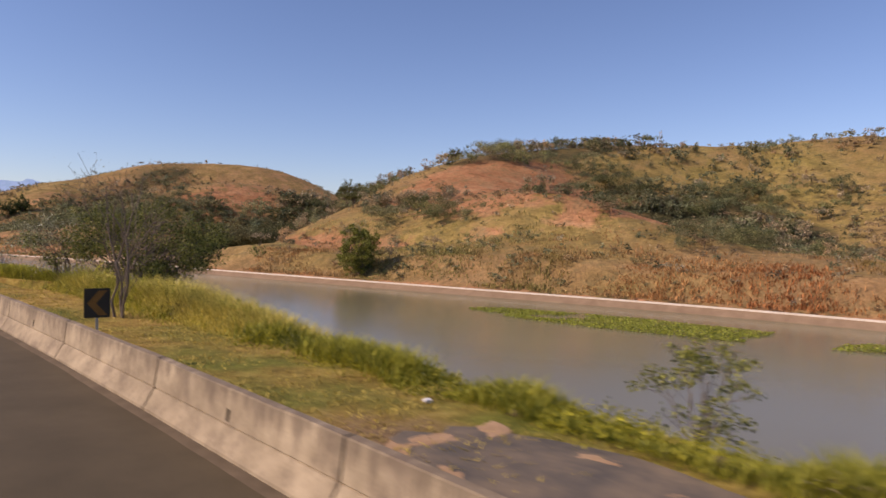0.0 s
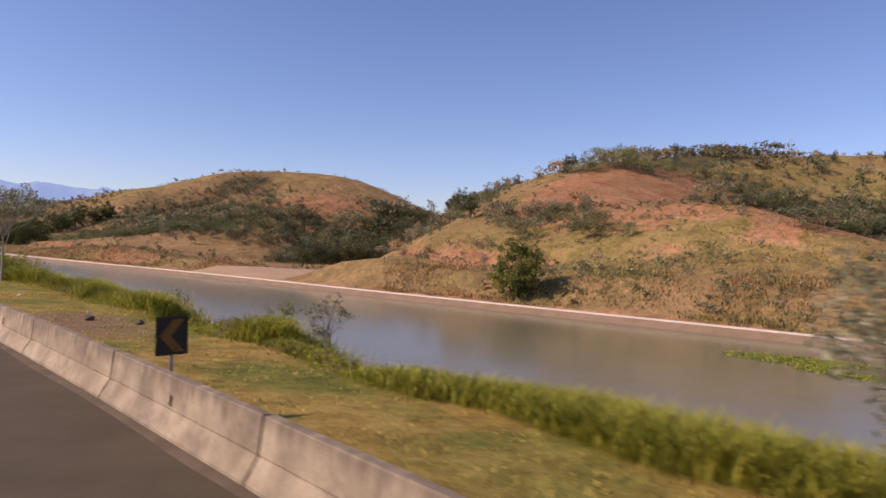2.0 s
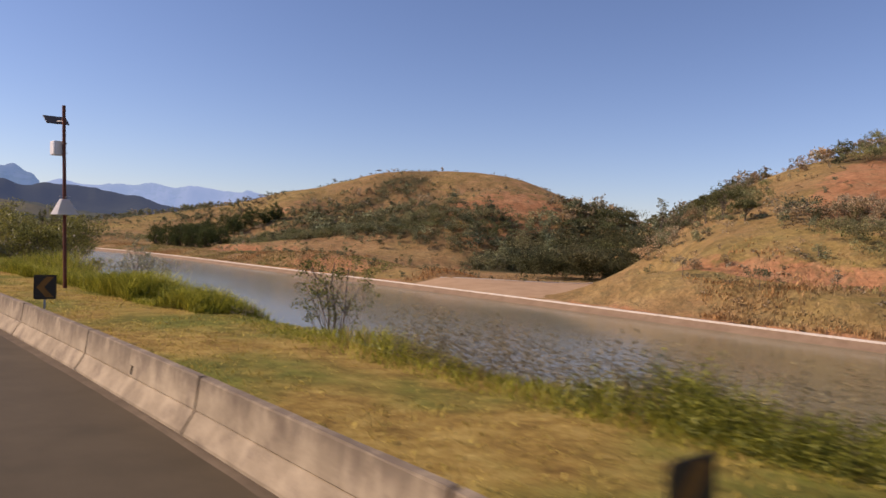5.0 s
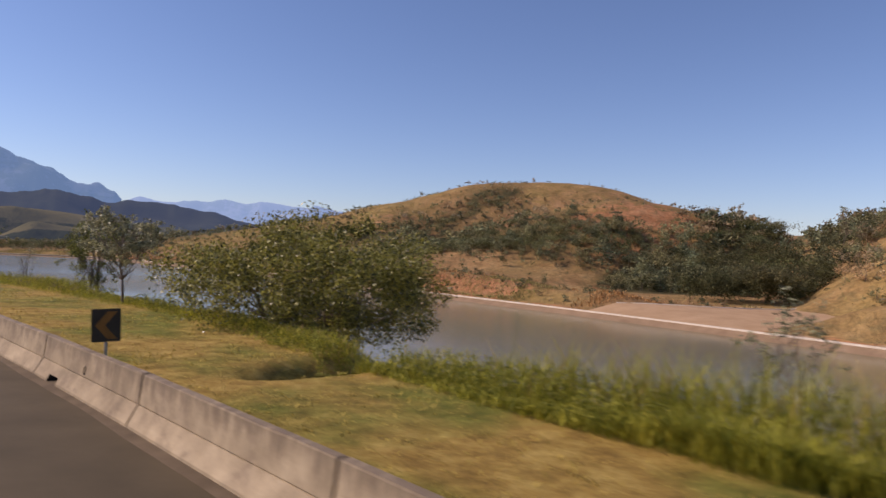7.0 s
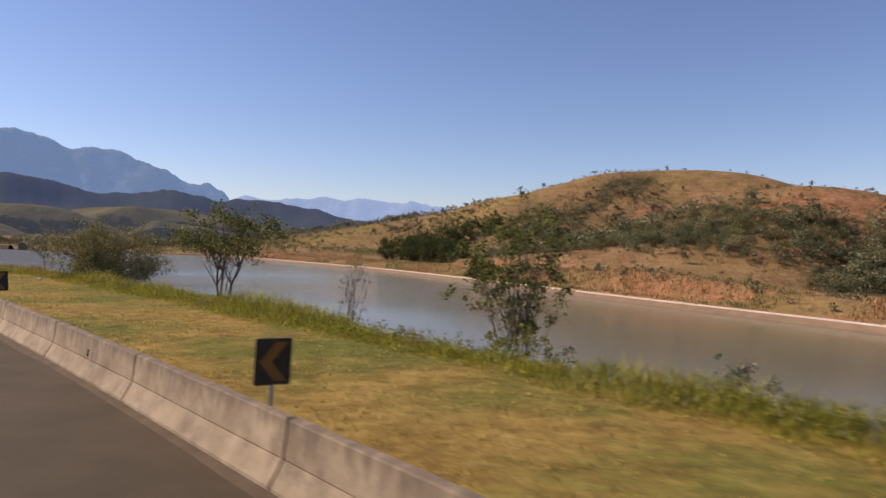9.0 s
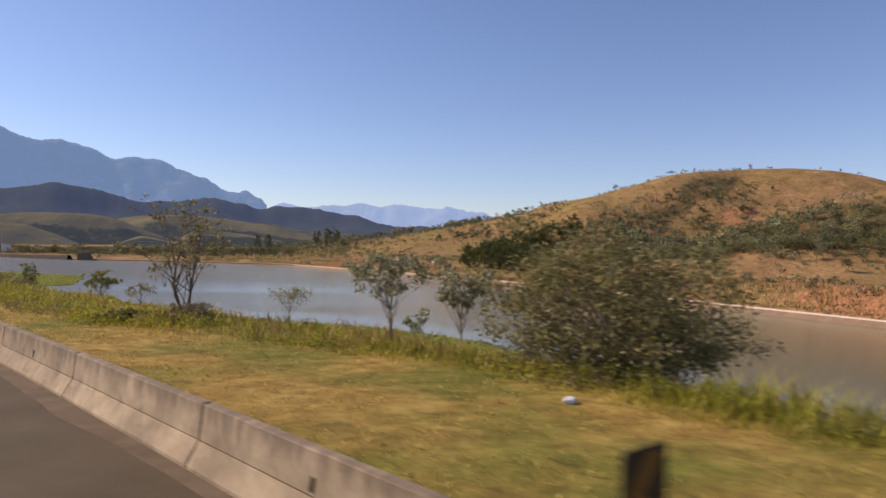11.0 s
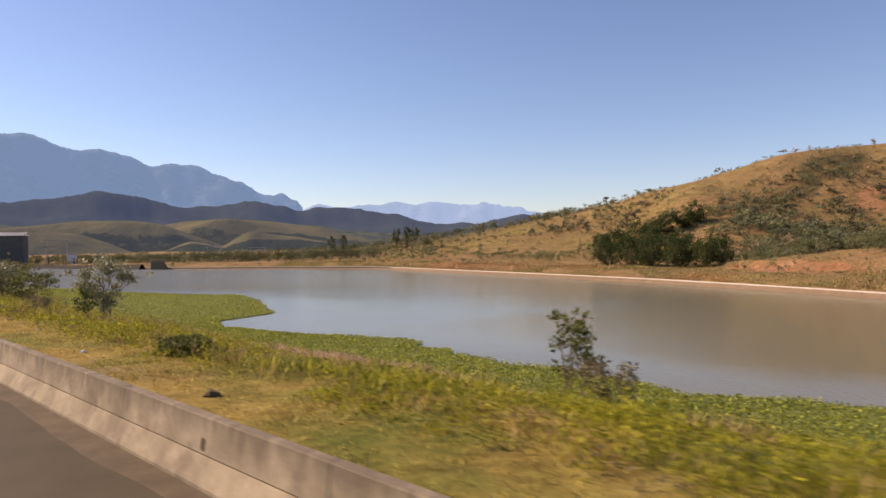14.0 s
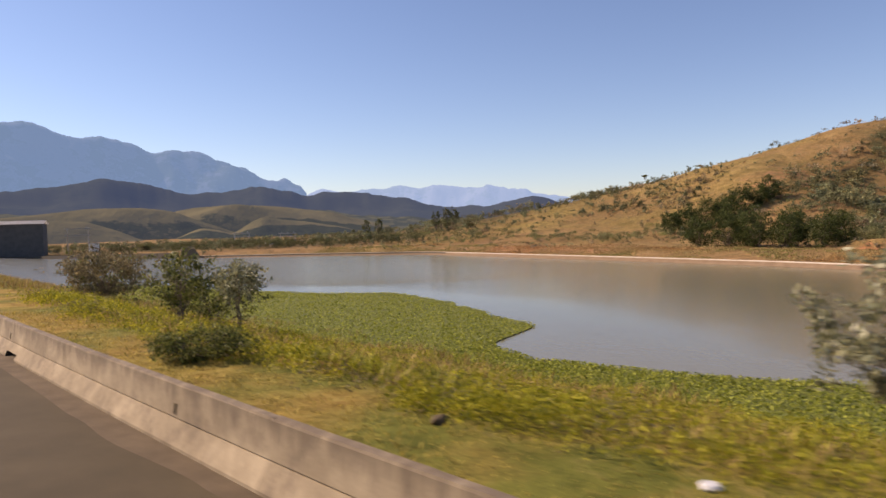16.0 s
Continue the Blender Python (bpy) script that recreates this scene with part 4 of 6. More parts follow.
verge_tree("tree", "slim tree with a high open crown", "tree", 170.6, 12.4, 4.1, 4.8, lo=0.50, count=3400, leaf=0.17, material=M_GREY_LEAF, bark=M_BARK, girth=0.07, clusters=30, ball=0.075, twigs=3)
verge_tree("tree", "dark round-topped tree over the water", "tree", 194.5, 21.5, 5.1, 5.6, lo=0.38, count=6200, leaf=0.17, material=M_DARK_LEAF, girth=0.08, stems=3, clusters=40, ball=0.085, twigs=3)
verge_tree("shrub", "spreading shrub at the foot of a tree", "shrub", 193.2, 20.2, -0.6, 4.6, lo=0.3, count=1900, leaf=0.15, material=M_MID_LEAF, girth=0.03, stems=4, clusters=24, ball=0.09)
verge_tree("tree", "dark open-crowned tree on the slope", "tree", 211.0, 16.9, 4.8, 6.2, lo=0.48, count=4400, leaf=0.17, material=M_DARK_LEAF, girth=0.08, stems=3, clusters=38, ball=0.10)
verge_tree("tree", "small half-bare tree on the slope", "tree", 203.0, 19.5, 2.2, 1.9, lo=0.35, count=420, leaf=0.12, material=M_GREY_LEAF, girth=0.04, stems=2, clusters=14)
verge_tree("shrub", "flat-topped grey shrub before the water", "shrub", 187.0, 25.5, -1.2, 3.5, lo=0.6, count=1300, leaf=0.16, material=M_GREY_LEAF, girth=0.04, stems=2, clusters=22, ball=0.08)
verge_tree("shrub", "small round green shrub by the slope", "shrub", 178.0, 17.0, -0.8, 1.1, lo=0.3, count=700, leaf=0.10, material=M_MID_LEAF, girth=0.02, stems=3, clusters=14)
verge_tree("shrub", "large dense olive bush by the water", "shrub", 225.2, 16.4, 3.2, 7.8, lo=0.03, count=27000, leaf=0.13, material=M_OLIVE_LEAF, girth=0.10, stems=5, clusters=110, ball=0.10)
verge_tree("tree", "small silver-leaved tree with a pale trunk", "tree", 232.5, 14.5, 2.6, 3.2, lo=0.52, count=1900, leaf=0.15, material=M_GREY_LEAF, bark=M_PALE_BARK, girth=0.055, clusters=24, ball=0.10)
verge_tree("tree", "small round-crowned tree with a pale trunk", "tree", 231.9, 17.4, 2.4, 2.5, lo=0.5, count=1900, leaf=0.15, material=M_GREY_LEAF, bark=M_PALE_BARK, girth=0.05, clusters=22, ball=0.12)
verge_tree("tree", "tall thin tree, half bare, with crooked stems", "tree", 242.1, 11.9, 4.7, 4.8, lo=0.36, count=1400, leaf=0.15, material=M_OLIVE_LEAF, bark=M_BARK, girth=0.07, stems=2, clusters=26, ball=0.06, twigs=5)
verge_tree("shrub", "brownish shrub with dry stems round a tree foot", "shrub", 240.7, 11.2, 0.25, 2.4, lo=0.05, count=2200, leaf=0.11, material=M_SCRUB_DRY, girth=0.02, stems=5, clusters=30, ball=0.10, twigs=4)
verge_tree("sapling", "yellow-green sapling on the slope", "sapling", 241.6, 25.0, -0.6, 1.6, lo=0.6, count=420, leaf=0.16, material=M_YOUNG_LEAF, girth=0.03, clusters=12)
verge_tree("sapling", "small sapling with drooping leaves", "sapling", 258.8, 17.4, 0.05, 2.0, lo=0.62, count=420, leaf=0.15, material=M_GREY_LEAF, girth=0.025, clusters=12)
verge_tree("sapling", "leaning sapling with pale leaves", "sapling", 256.6, 26.5, -0.3, 3.4, lo=0.72, count=900, leaf=0.15, material=M_GREY_LEAF, girth=0.03, clusters=16, lean=(0.12, 0.05))
verge_tree("sapling", "leafy sapling above the shore grass", "sapling", 274.8, 21.1, 0.2, 2.8, lo=0.52, count=1500, leaf=0.19, material=M_MID_LEAF, girth=0.04, clusters=20, ball=0.11)
verge_tree("sapling", "dark sapling beside a reddish bush", "sapling", 287.2, 19.2, 0.2, 2.0, lo=0.4, count=900, leaf=0.17, material=M_DARK_LEAF, girth=0.04, stems=2, clusters=16)
verge_tree("shrub", "low reddish shrub in the grass", "shrub", 285.2, 18.4, -0.7, 2.3, lo=0.3, count=900, leaf=0.14, material=M_SCRUB_DRY, girth=0.02, stems=4, clusters=18)
verge_tree("shrub", "low dark green bush in the grass", "shrub", 274.2, 14.0, -0.05, 3.0, lo=0.1, count=3600, leaf=0.10, material=M_OLIVE_LEAF, girth=0.02, stems=5, clusters=26, ball=0.12)
verge_tree("tree", "young tree with glossy clustered leaves", "tree", 315.9, 14.0, 2.05, 4.2, lo=0.30, count=3000, leaf=0.19, material=M_GREY_LEAF, girth=0.05, stems=3, clusters=30, ball=0.10)
verge_tree("sapling", "slim dark sapling in the grass", "sapling", 312.0, 11.7, 0.5, 1.0, lo=0.2, count=800, leaf=0.13, material=M_DARK_LEAF, girth=0.025, clusters=16)
verge_tree("shrub", "brownish shrub behind the verge", "shrub", 313.7, 9.9, 0.4, 1.8, lo=0.15, count=1500, leaf=0.09, material=M_SCRUB_DRY, girth=0.02, stems=5, clusters=26, ball=0.10)
verge_tree("tree", "slender young tree in a thicket", "tree", 340.5, 13.2, 1.7, 2.4, lo=0.45, count=1300, leaf=0.17, material=M_GREY_LEAF, girth=0.04, stems=2, clusters=20)
verge_tree("tree", "dark young tree in a thicket", "tree", 343.6, 12.0, 2.0, 3.0, lo=0.30, count=2300, leaf=0.16, material=M_DARK_LEAF, girth=0.04, stems=3, clusters=24)
verge_tree("tree", "thin young tree beside a thicket", "tree", 348.0, 13.5, 1.9, 1.8, lo=0.5, count=700, leaf=0.16, material=M_GREY_LEAF, girth=0.035, stems=2, clusters=16)
verge_tree("shrub", "broad dark thicket on the slope", "shrub", 352.0, 17.0, 0.9, 6.0, lo=0.1, count=3600, leaf=0.2, material=M_DARK_LEAF, girth=0.03, stems=6, clusters=50, ball=0.09)
verge_tree("shrub", "tall straw-topped thicket on the slope", "shrub", 375.0, 17.0, 1.6, 8.0, lo=0.1, count=4200, leaf=0.28, material=M_SCRUB_DRY, girth=0.04, stems=6, clusters=60, ball=0.08)
verge_tree("shrub", "dark thicket far along the verge", "shrub", 392.0, 21.0, 1.2, 9.0, lo=0.1, count=3600, leaf=0.28, material=M_DARK_LEAF, girth=0.04, stems=6, clusters=50, ball=0.08)
# dark leaf colour carries the shade on the near side of these clumps
for sg, dg, tg, wg in ((329.4, 7.1, 0.42, 2.7), (293.0, 8.5, 0.12, 1.9), (242.0, 9.5, -0.02, 2.0)):
    verge_tree("shrub", "low rounded bush in the verge grass", "shrub", sg, dg, tg, wg, lo=0.05, count=5200, leaf=0.085, material=M_DARK_LEAF, girth=0.015, stems=6, clusters=60, ball=0.10, droop=-0.5, group="low verge bushes")


# ------------------------------------------------------------------ grasses
def blades(rs, x, y, z, high, lean, wide):
    """Bent blades, two triangles each, from feet at x, y, z."""
    n = len(x)
    a = rs.uniform(0, 2 * np.pi, n)
    bend = lean * high * rs.uniform(0.3, 1.4, n)
    dx, dy = np.cos(a) * bend, np.sin(a) * bend
    sx, sy = -np.sin(a) * wide, np.cos(a) * wide
    foot = np.stack([x, y, z - 0.02], 1)
    side = np.stack([sx, sy, np.zeros(n)], 1)
    m = foot + np.stack([dx * 0.3, dy * 0.3, high * 0.58], 1)
    tip = foot + np.stack([dx, dy, high * np.where(lean > 1, 0.8, 1.0)], 1)
    v = np.stack([foot, m + side, tip, m - side], 1).reshape(-1, 3)
    k = np.arange(n)[:, None] * 4
    f = np.concatenate([k + np.array([0, 1, 3]), k + np.array([1, 2, 3])], 0)
    return v, f


def patchy(s, d, size, k=0.0):
    """Clumps and gaps: from 0.15 to 1."""
    return np.clip(wave(s + 31 * k, d - 17 * k, size) * 2.3 - 0.55, 0.15, 1)


def ragged(s, k):
    """How an edge wanders in and out along the road."""
    return 2.0 * (0.65 * wave(s, s * 0 + k, 5.0) + 0.35 * wave(s, s * 0 + k, 1.7) - 0.42)


def grass(name, label, n, s_range, d_of, high_of, material, lean=0.5, wide=0.012, per=4, spread=0.10, seed=1):
    rs = np.random.RandomState(seed)
    s = rs.uniform(s_range[0], s_range[1], n)
    d = d_of(rs, s)
    s, d = np.repeat(s, per) + rs.normal(size=n * per) * spread, np.repeat(d, per) + rs.normal(size=n * per) * spread
    d = np.maximum(d, 4.25)
    x, y = road(s, d)
    v, f = blades(rs, x, y, near_z(s, d), high_of(rs, s, d), lean, wide * rs.uniform(0.6, 1.5, n * per))
    tagged(new(name, mesh_of(name, v, f, material)), label, "grass", kind="stuff")


def tall_height(rs, s, d):
    patch = np.clip((wave(s, d, 4.5) - 0.22) * 2.0, 0.12, 1.35)
    patch = np.where(s > 232, np.clip((0.6 * wave(s, d, 2.4) + 0.4 * wave(s + 50, d, 7.0) - 0.30) * 2.6, 0.10, 1.3), patch)
    patch = patch + 0.40 * ease(152, 160, s) * ease(228, 218, s) * ease(2.5, 0.5, np.abs(d - veg_d(s) - 0.3))
    for s0, d0 in ((130.7, 12.5), (140.0, 11.8), (140.0, 11.8), (143.8, 11.2), (147.6, 10.6), (147.6, 10.6), (36.0, 9.4), (153.6, 12.2)):
        patch = patch + 0.55 * ease(5.5, 1.5, np.abs(s - s0)) * ease(2.6, 0.8, np.abs(d - d0))
    reed = 1 + 1.1 * wave(s, d, 3.1) * ease(14, 9, np.abs(s - 93)) * ease(9, 10, d) + 0.6 * ease(14, 8, np.abs(s - 31))
    late = np.interp(s, [226, 236, 285, 300], [1.0, 0.52, 0.55, 0.45])
    return np.where(s < 235, 0.64, 0.30) * patch * reed * late * rs.uniform(0.5, 1.3, len(s)) * ease(-0.5, 2.2, d - veg_d(s) + 1.6) * (1 - 0.7 * ease(0.2, 0.8, gullies(s, d)))


grass("tall_grass", "tall yellow-green grass along the slope edge", 44000, (-8, 352), lambda rs, s: veg_d(s) - 1.5 + np.abs(rs.normal(size=len(s))) * np.where(s > 232, 5.0, 2.4), tall_height, M_TALL_GRASS, 0.75, 0.011, 4, 0.14, 2)
grass("dry_tall_grass", "dry straw grass on the slope", 15000, (-8, 352), lambda rs, s: veg_d(s) - 0.6 + np.abs(rs.normal(size=len(s))) * 4.5, tall_height, M_DRY_GRASS, 0.7, 0.010, 3, 0.14, 3)
grass("seed_grass", "waist-high straw grass with pale seed heads", 9500, (17, 36.8), lambda rs, s: 8.5 + np.abs(rs.normal(size=len(s))) * 2.0, lambda rs, s, d: (0.35 + 0.95 * wave(s, d, 2.6)) * rs.uniform(0.5, 1.25, len(s)) * ease(8.0, 9.6, d),
      M_SEED, 0.6, 0.012, 4, 0.16, 7)
grass("lush_grass", "dense lush green grass at the slope edge", 9500, (121, 151), lambda rs, s: np.interp(s, [121, 127, 133, 151], [9.8, 9.3, 10.0, 10.6]) + ragged(s, 8.0) + np.abs(rs.normal(size=len(s))) * 1.5, lambda rs, s, d: np.interp(s, [121, 126, 131, 135, 139, 146, 151], [0.6, 1.1, 1.1, 0.45, 0.75, 0.85, 0.4]) * patchy(s, d, 2.4, 1) * rs.uniform(0.55, 1.25, len(s)),
      M_TALL_GRASS, 0.75, 0.015, 4, 0.15, 8)
grass("mound_grass", "dense green grass on the bank of a gully", 5600, (39.5, 56), lambda rs, s: np.interp(s, [39.5, 42, 46, 56], [9.9, 8.6, 9.0, 9.6]) + ragged(s, 12.0) * 0.9 + np.abs(rs.normal(size=len(s))) * 1.2, lambda rs, s, d: np.interp(s, [39.5, 42, 47, 56], [0.55, 0.70, 0.5, 0.3]) * patchy(s, d, 2.0, 5) * rs.uniform(0.6, 1.3, len(s)) * (1 - 0.8 * ease(0.5, 1.1, gullies(s, d))),
      M_TALL_GRASS, 0.75, 0.015, 4, 0.14, 12)
grass("edge_grass", "bright green grass along the verge edge", 9000, (56, 84), lambda rs, s: veg_d(s) - 0.9 + ragged(s, 9.0) + np.abs(rs.normal(size=len(s))) * 1.3, lambda rs, s, d: 0.75 * patchy(s, d, 2.2, 2) * rs.uniform(0.55, 1.25, len(s)),
      M_TALL_GRASS, 0.8, 0.014, 4, 0.15, 9)
grass("pad_grass", "bright green grass beside the asphalt pad", 5200, (-6, 17), lambda rs, s: 8.7 + ragged(s, 10.0) * 0.7 + np.abs(rs.normal(size=len(s))) * 1.1, lambda rs, s, d: 0.55 * patchy(s, d, 1.9, 3) * rs.uniform(0.55, 1.25, len(s)),
      M_TALL_GRASS, 0.8, 0.014, 4, 0.15, 10)
grass("pink_grass", "thin pinkish seeding grass above the shore", 1300, (298, 314), lambda rs, s: 21 + rs.uniform(0, 1, len(s)) * 6, lambda rs, s, d: (0.35 + 0.5 * wave(s, d, 3.0)) * rs.uniform(0.6, 1.3, len(s)),
      M_PINK, 0.5, 0.012, 4, 0.2, 11)
grass("mown_grass", "short mown grass of the verge", 52000, (-6, 345), lambda rs, s: 4.25 + rs.uniform(0, 1, len(s)) * (veg_d(s) - 3.6), lambda rs, s, d: (0.03 + 0.11 * wave(s, d, 1.3)) * rs.uniform(0.5, 1.4, len(s)),
      M_SHORT_GRASS, 1.1, 0.012, 2, 0.06, 4)
grass("dry_slope_grass", "withered straw grass on the shore slope", 9000, (225, 420), lambda rs, s: veg_d(s) - 0.5 + rs.uniform(0, 1, len(s)) ** 1.3 * (31 - veg_d(s)), lambda rs, s, d: (0.12 + 0.62 * np.clip(wave(s + 70, d, 3.5) * 1.6 - 0.35, 0, 1)) * rs.uniform(0.5, 1.3, len(s)),
      M_DRY_GRASS, 0.8, 0.018, 4, 0.2, 6)
grass("slope_grass", "mixed grass down to the lake shore", 18000, (225, 420), lambda rs, s: veg_d(s) + rs.uniform(0, 1, len(s)) ** 1.3 * (30 - veg_d(s)), lambda rs, s, d: (0.10 + 0.40 * np.clip(wave(s, d, 3.0) * 1.6 - 0.3, 0, 1)) * rs.uniform(0.5, 1.3, len(s)),
      M_TALL_GRASS, 0.8, 0.018, 4, 0.2, 5)


def build_weeds(name, label, n, s_range, reach, material, seed, size, gap=0.45):
    """Low leafy mounds along the slope edge, thick in some places and absent in others."""
    rs = np.random.RandomState(seed)
    s = rs.uniform(*s_range, n)
    d = veg_d(s) - 1.0 + rs.uniform(0, 1, n) ** 1.6 * reach
    keep = wave(s + 11 * seed, d, 5.0) > rs.uniform(gap - 0.12, gap + 0.12, n)
    s, d = s[keep], d[keep]
    per = 64
    r = np.repeat(rs.uniform(0.25, 0.7, len(s)) * size, per)
    h = np.repeat(rs.uniform(0.18, 0.55, len(s)) * size, per)
    a, q = rs.uniform(0, 2 * np.pi, len(r)), rs.uniform(0, 1, len(r)) ** 0.5
    ds, dd = np.repeat(s, per) + np.cos(a) * q * r, np.maximum(np.repeat(d, per) + np.sin(a) * q * r, 4.5)
    x, y = road(ds, dd)
    z = near_z(ds, dd) + h * np.sqrt(np.maximum(0.02, 1 - q * q)) * rs.uniform(0.4, 1.15, len(r))
    me = mesh_of(name, leaves(rs, np.stack([x, y, z], 1), 0.085 * size, -0.9, 0.4).reshape(-1, 3), quad_faces(len(r)), material)
    tagged(new(name, me), label, "weeds", kind="stuff")


build_weeds("weeds", "low bright green weeds along the slope edge", 2400, (-8, 352), 7.0, M_WEED, 61, 1.0)
build_weeds("brown_weeds", "low brownish withered weeds on the slope", 1100, (-8, 352), 10.0, M_SCRUB_DRY, 62, 1.1)
build_weeds("dark_weeds", "low dark green weeds in the grass", 700, (-8, 352), 8.0, M_MID_LEAF, 64, 1.0)
build_weeds("yellow_weeds", "knee-high yellow-green weeds beside the verge", 2600, (236, 352), 12.0, M_WEED, 65, 1.3, 0.63)
build_weeds("shore_weeds", "green weeds on the shore slope", 900, (232, 352), 20.0, M_WEED, 63, 1.3)


def build_stalks(name, label, n, s_range, d_of, high, material, seed, leaf=0.11):
    """Upright leafy stalks, standing close."""
    rs = np.random.RandomState(seed)
    s = rs.uniform(*s_range, n)
    d = d_of(rs, s) + ragged(s, float(seed)) * 0.8
    h = high * (0.25 + 1.0 * patchy(s, d, 2.3, seed)) * rs.uniform(0.6, 1.25, n)
    per = 26
    S, D, H = np.repeat(s, per), np.repeat(d, per), np.repeat(h, per)
    k = rs.uniform(0.08, 1.0, len(S))
    a, r = rs.uniform(0, 2 * np.pi, len(S)), 0.16 * rs.uniform(0.2, 1.0, len(S)) * (1.2 - 0.6 * k)
    lean_s, lean_d = np.repeat(rs.normal(size=n) * 0.14, per), np.repeat(rs.normal(size=n) * 0.14, per)
    S, D = S + np.cos(a) * r + lean_s * k * H, D + np.sin(a) * r + lean_d * k * H
    x, y = road(S, D)
    me = mesh_of(name, leaves(rs, np.stack([x, y, near_z(S, D) + k * H], 1), leaf, 0.5, 0.38).reshape(-1, 3), quad_faces(len(S)), material)
    tagged(new(name, me), label, "weeds", kind="stuff")


build_stalks("leafy_weeds", "chest-high leafy green weeds along the slope", 3200, (82, 104), lambda rs, s: np.interp(s, [82, 92, 104], [9.4, 9.8, 10.4]) + np.abs(rs.normal(size=len(s))) * 1.5, 1.1, M_RANK, 66, 0.085)
build_stalks("leafy_weeds", "dark leafy weeds among the tall grass", 700, (83, 106), lambda rs, s: 10.0 + np.abs(rs.normal(size=len(s))) * 1.8, 1.25, M_MID_LEAF, 67)
build_stalks("straw_weeds", "dry brownish seeding weeds on the slope", 900, (96, 112), lambda rs, s: 10.6 + np.abs(rs.normal(size=len(s))) * 1.6, 1.1, M_SCRUB_DRY, 68, 0.08)
build_stalks("leafy_weeds", "waist-high leafy weeds at the slope edge", 900, (121, 156), lambda rs, s: 10.4 + np.abs(rs.normal(size=len(s))) * 1.3, 0.65, M_RANK, 69, 0.085)
build_stalks("leafy_weeds", "leafy green weeds edging the mown grass", 1500, (156, 232), lambda rs, s: veg_d(s) - 0.6 + np.abs(rs.normal(size=len(s))) * 1.2, 0.55, M_RANK, 70, 0.09)
build_stalks("leafy_weeds", "rank weeds in straw grass below a bare tree", 700, (18, 36), lambda rs, s: 8.9 + np.abs(rs.normal(size=len(s))) * 1.4, 0.75, M_RANK, 71, 0.09)


def build_bank_grass():
    """Dry tufts on the far bank above the lake wall."""
    rs = np.random.RandomState(21)
    line = smooth_line(WALL[2:18], 1.0)
    i = rs.randint(2, len(line) - 2, 27000)
    t = line[i + 1] - line[i - 1]
    t /= np.hypot(t[:, 0], t[:, 1])[:, None]
    out = 1.5 + np.abs(rs.normal(size=len(i))) * 21
    x, y = line[i, 0] + t[:, 1] * out, line[i, 1] - t[:, 0] * out
    keep = ~on_apron(x, y)
    x, y = np.repeat(x[keep], 4) + rs.normal(size=keep.sum() * 4) * 0.4, np.repeat(y[keep], 4) + rs.normal(size=keep.sum() * 4) * 0.4
    kind, thick = wave(x, y, 34.0) + 0.35 * (wave(x, y, 6.0) - 0.5), wave(x + 90, y, 13.0)
    go = thick + rs.uniform(-0.15, 0.15, len(x)) > 0.36
    x, y, kind = x[go], y[go], kind[go]
    tint = np.ones((len(x), 4), np.float32)
    tint[:, :3] = np.stack([np.interp(kind, [0.2, 0.45, 0.7], q) for q in ([1.12, 1.1, 0.75], [0.80, 1.0, 0.88], [0.62, 0.9, 0.6])], 1)
    red = (0.85 * ease(135, 100, y) * np.clip(wave(x + 31, y, 24) * 2 - 0.4, 0, 1))[:, None]
    tint[:, :3] *= 1 - red * np.array([0.12, 0.38, 0.45])
    v, f = blades(rs, x, y, land_z(x, y), (0.3 + 1.0 * wave(x, y, 9)) * np.where(y > 400, 0.55, 1.0) * rs.uniform(0.5, 1.4, len(x)), 0.5, 0.10 * rs.uniform(0.5, 1.5, len(x)))
    me = mesh_of("bank_grass", v, f, M_BANK_GRASS)
    me.color_attributes.new("tint", "FLOAT_COLOR", "POINT").data.foreach_set("color", np.repeat(tint, 4, 0).ravel())
    tagged(new("bank_grass", me), "dry tan grass on the far bank", "grass", kind="stuff")


build_bank_grass()


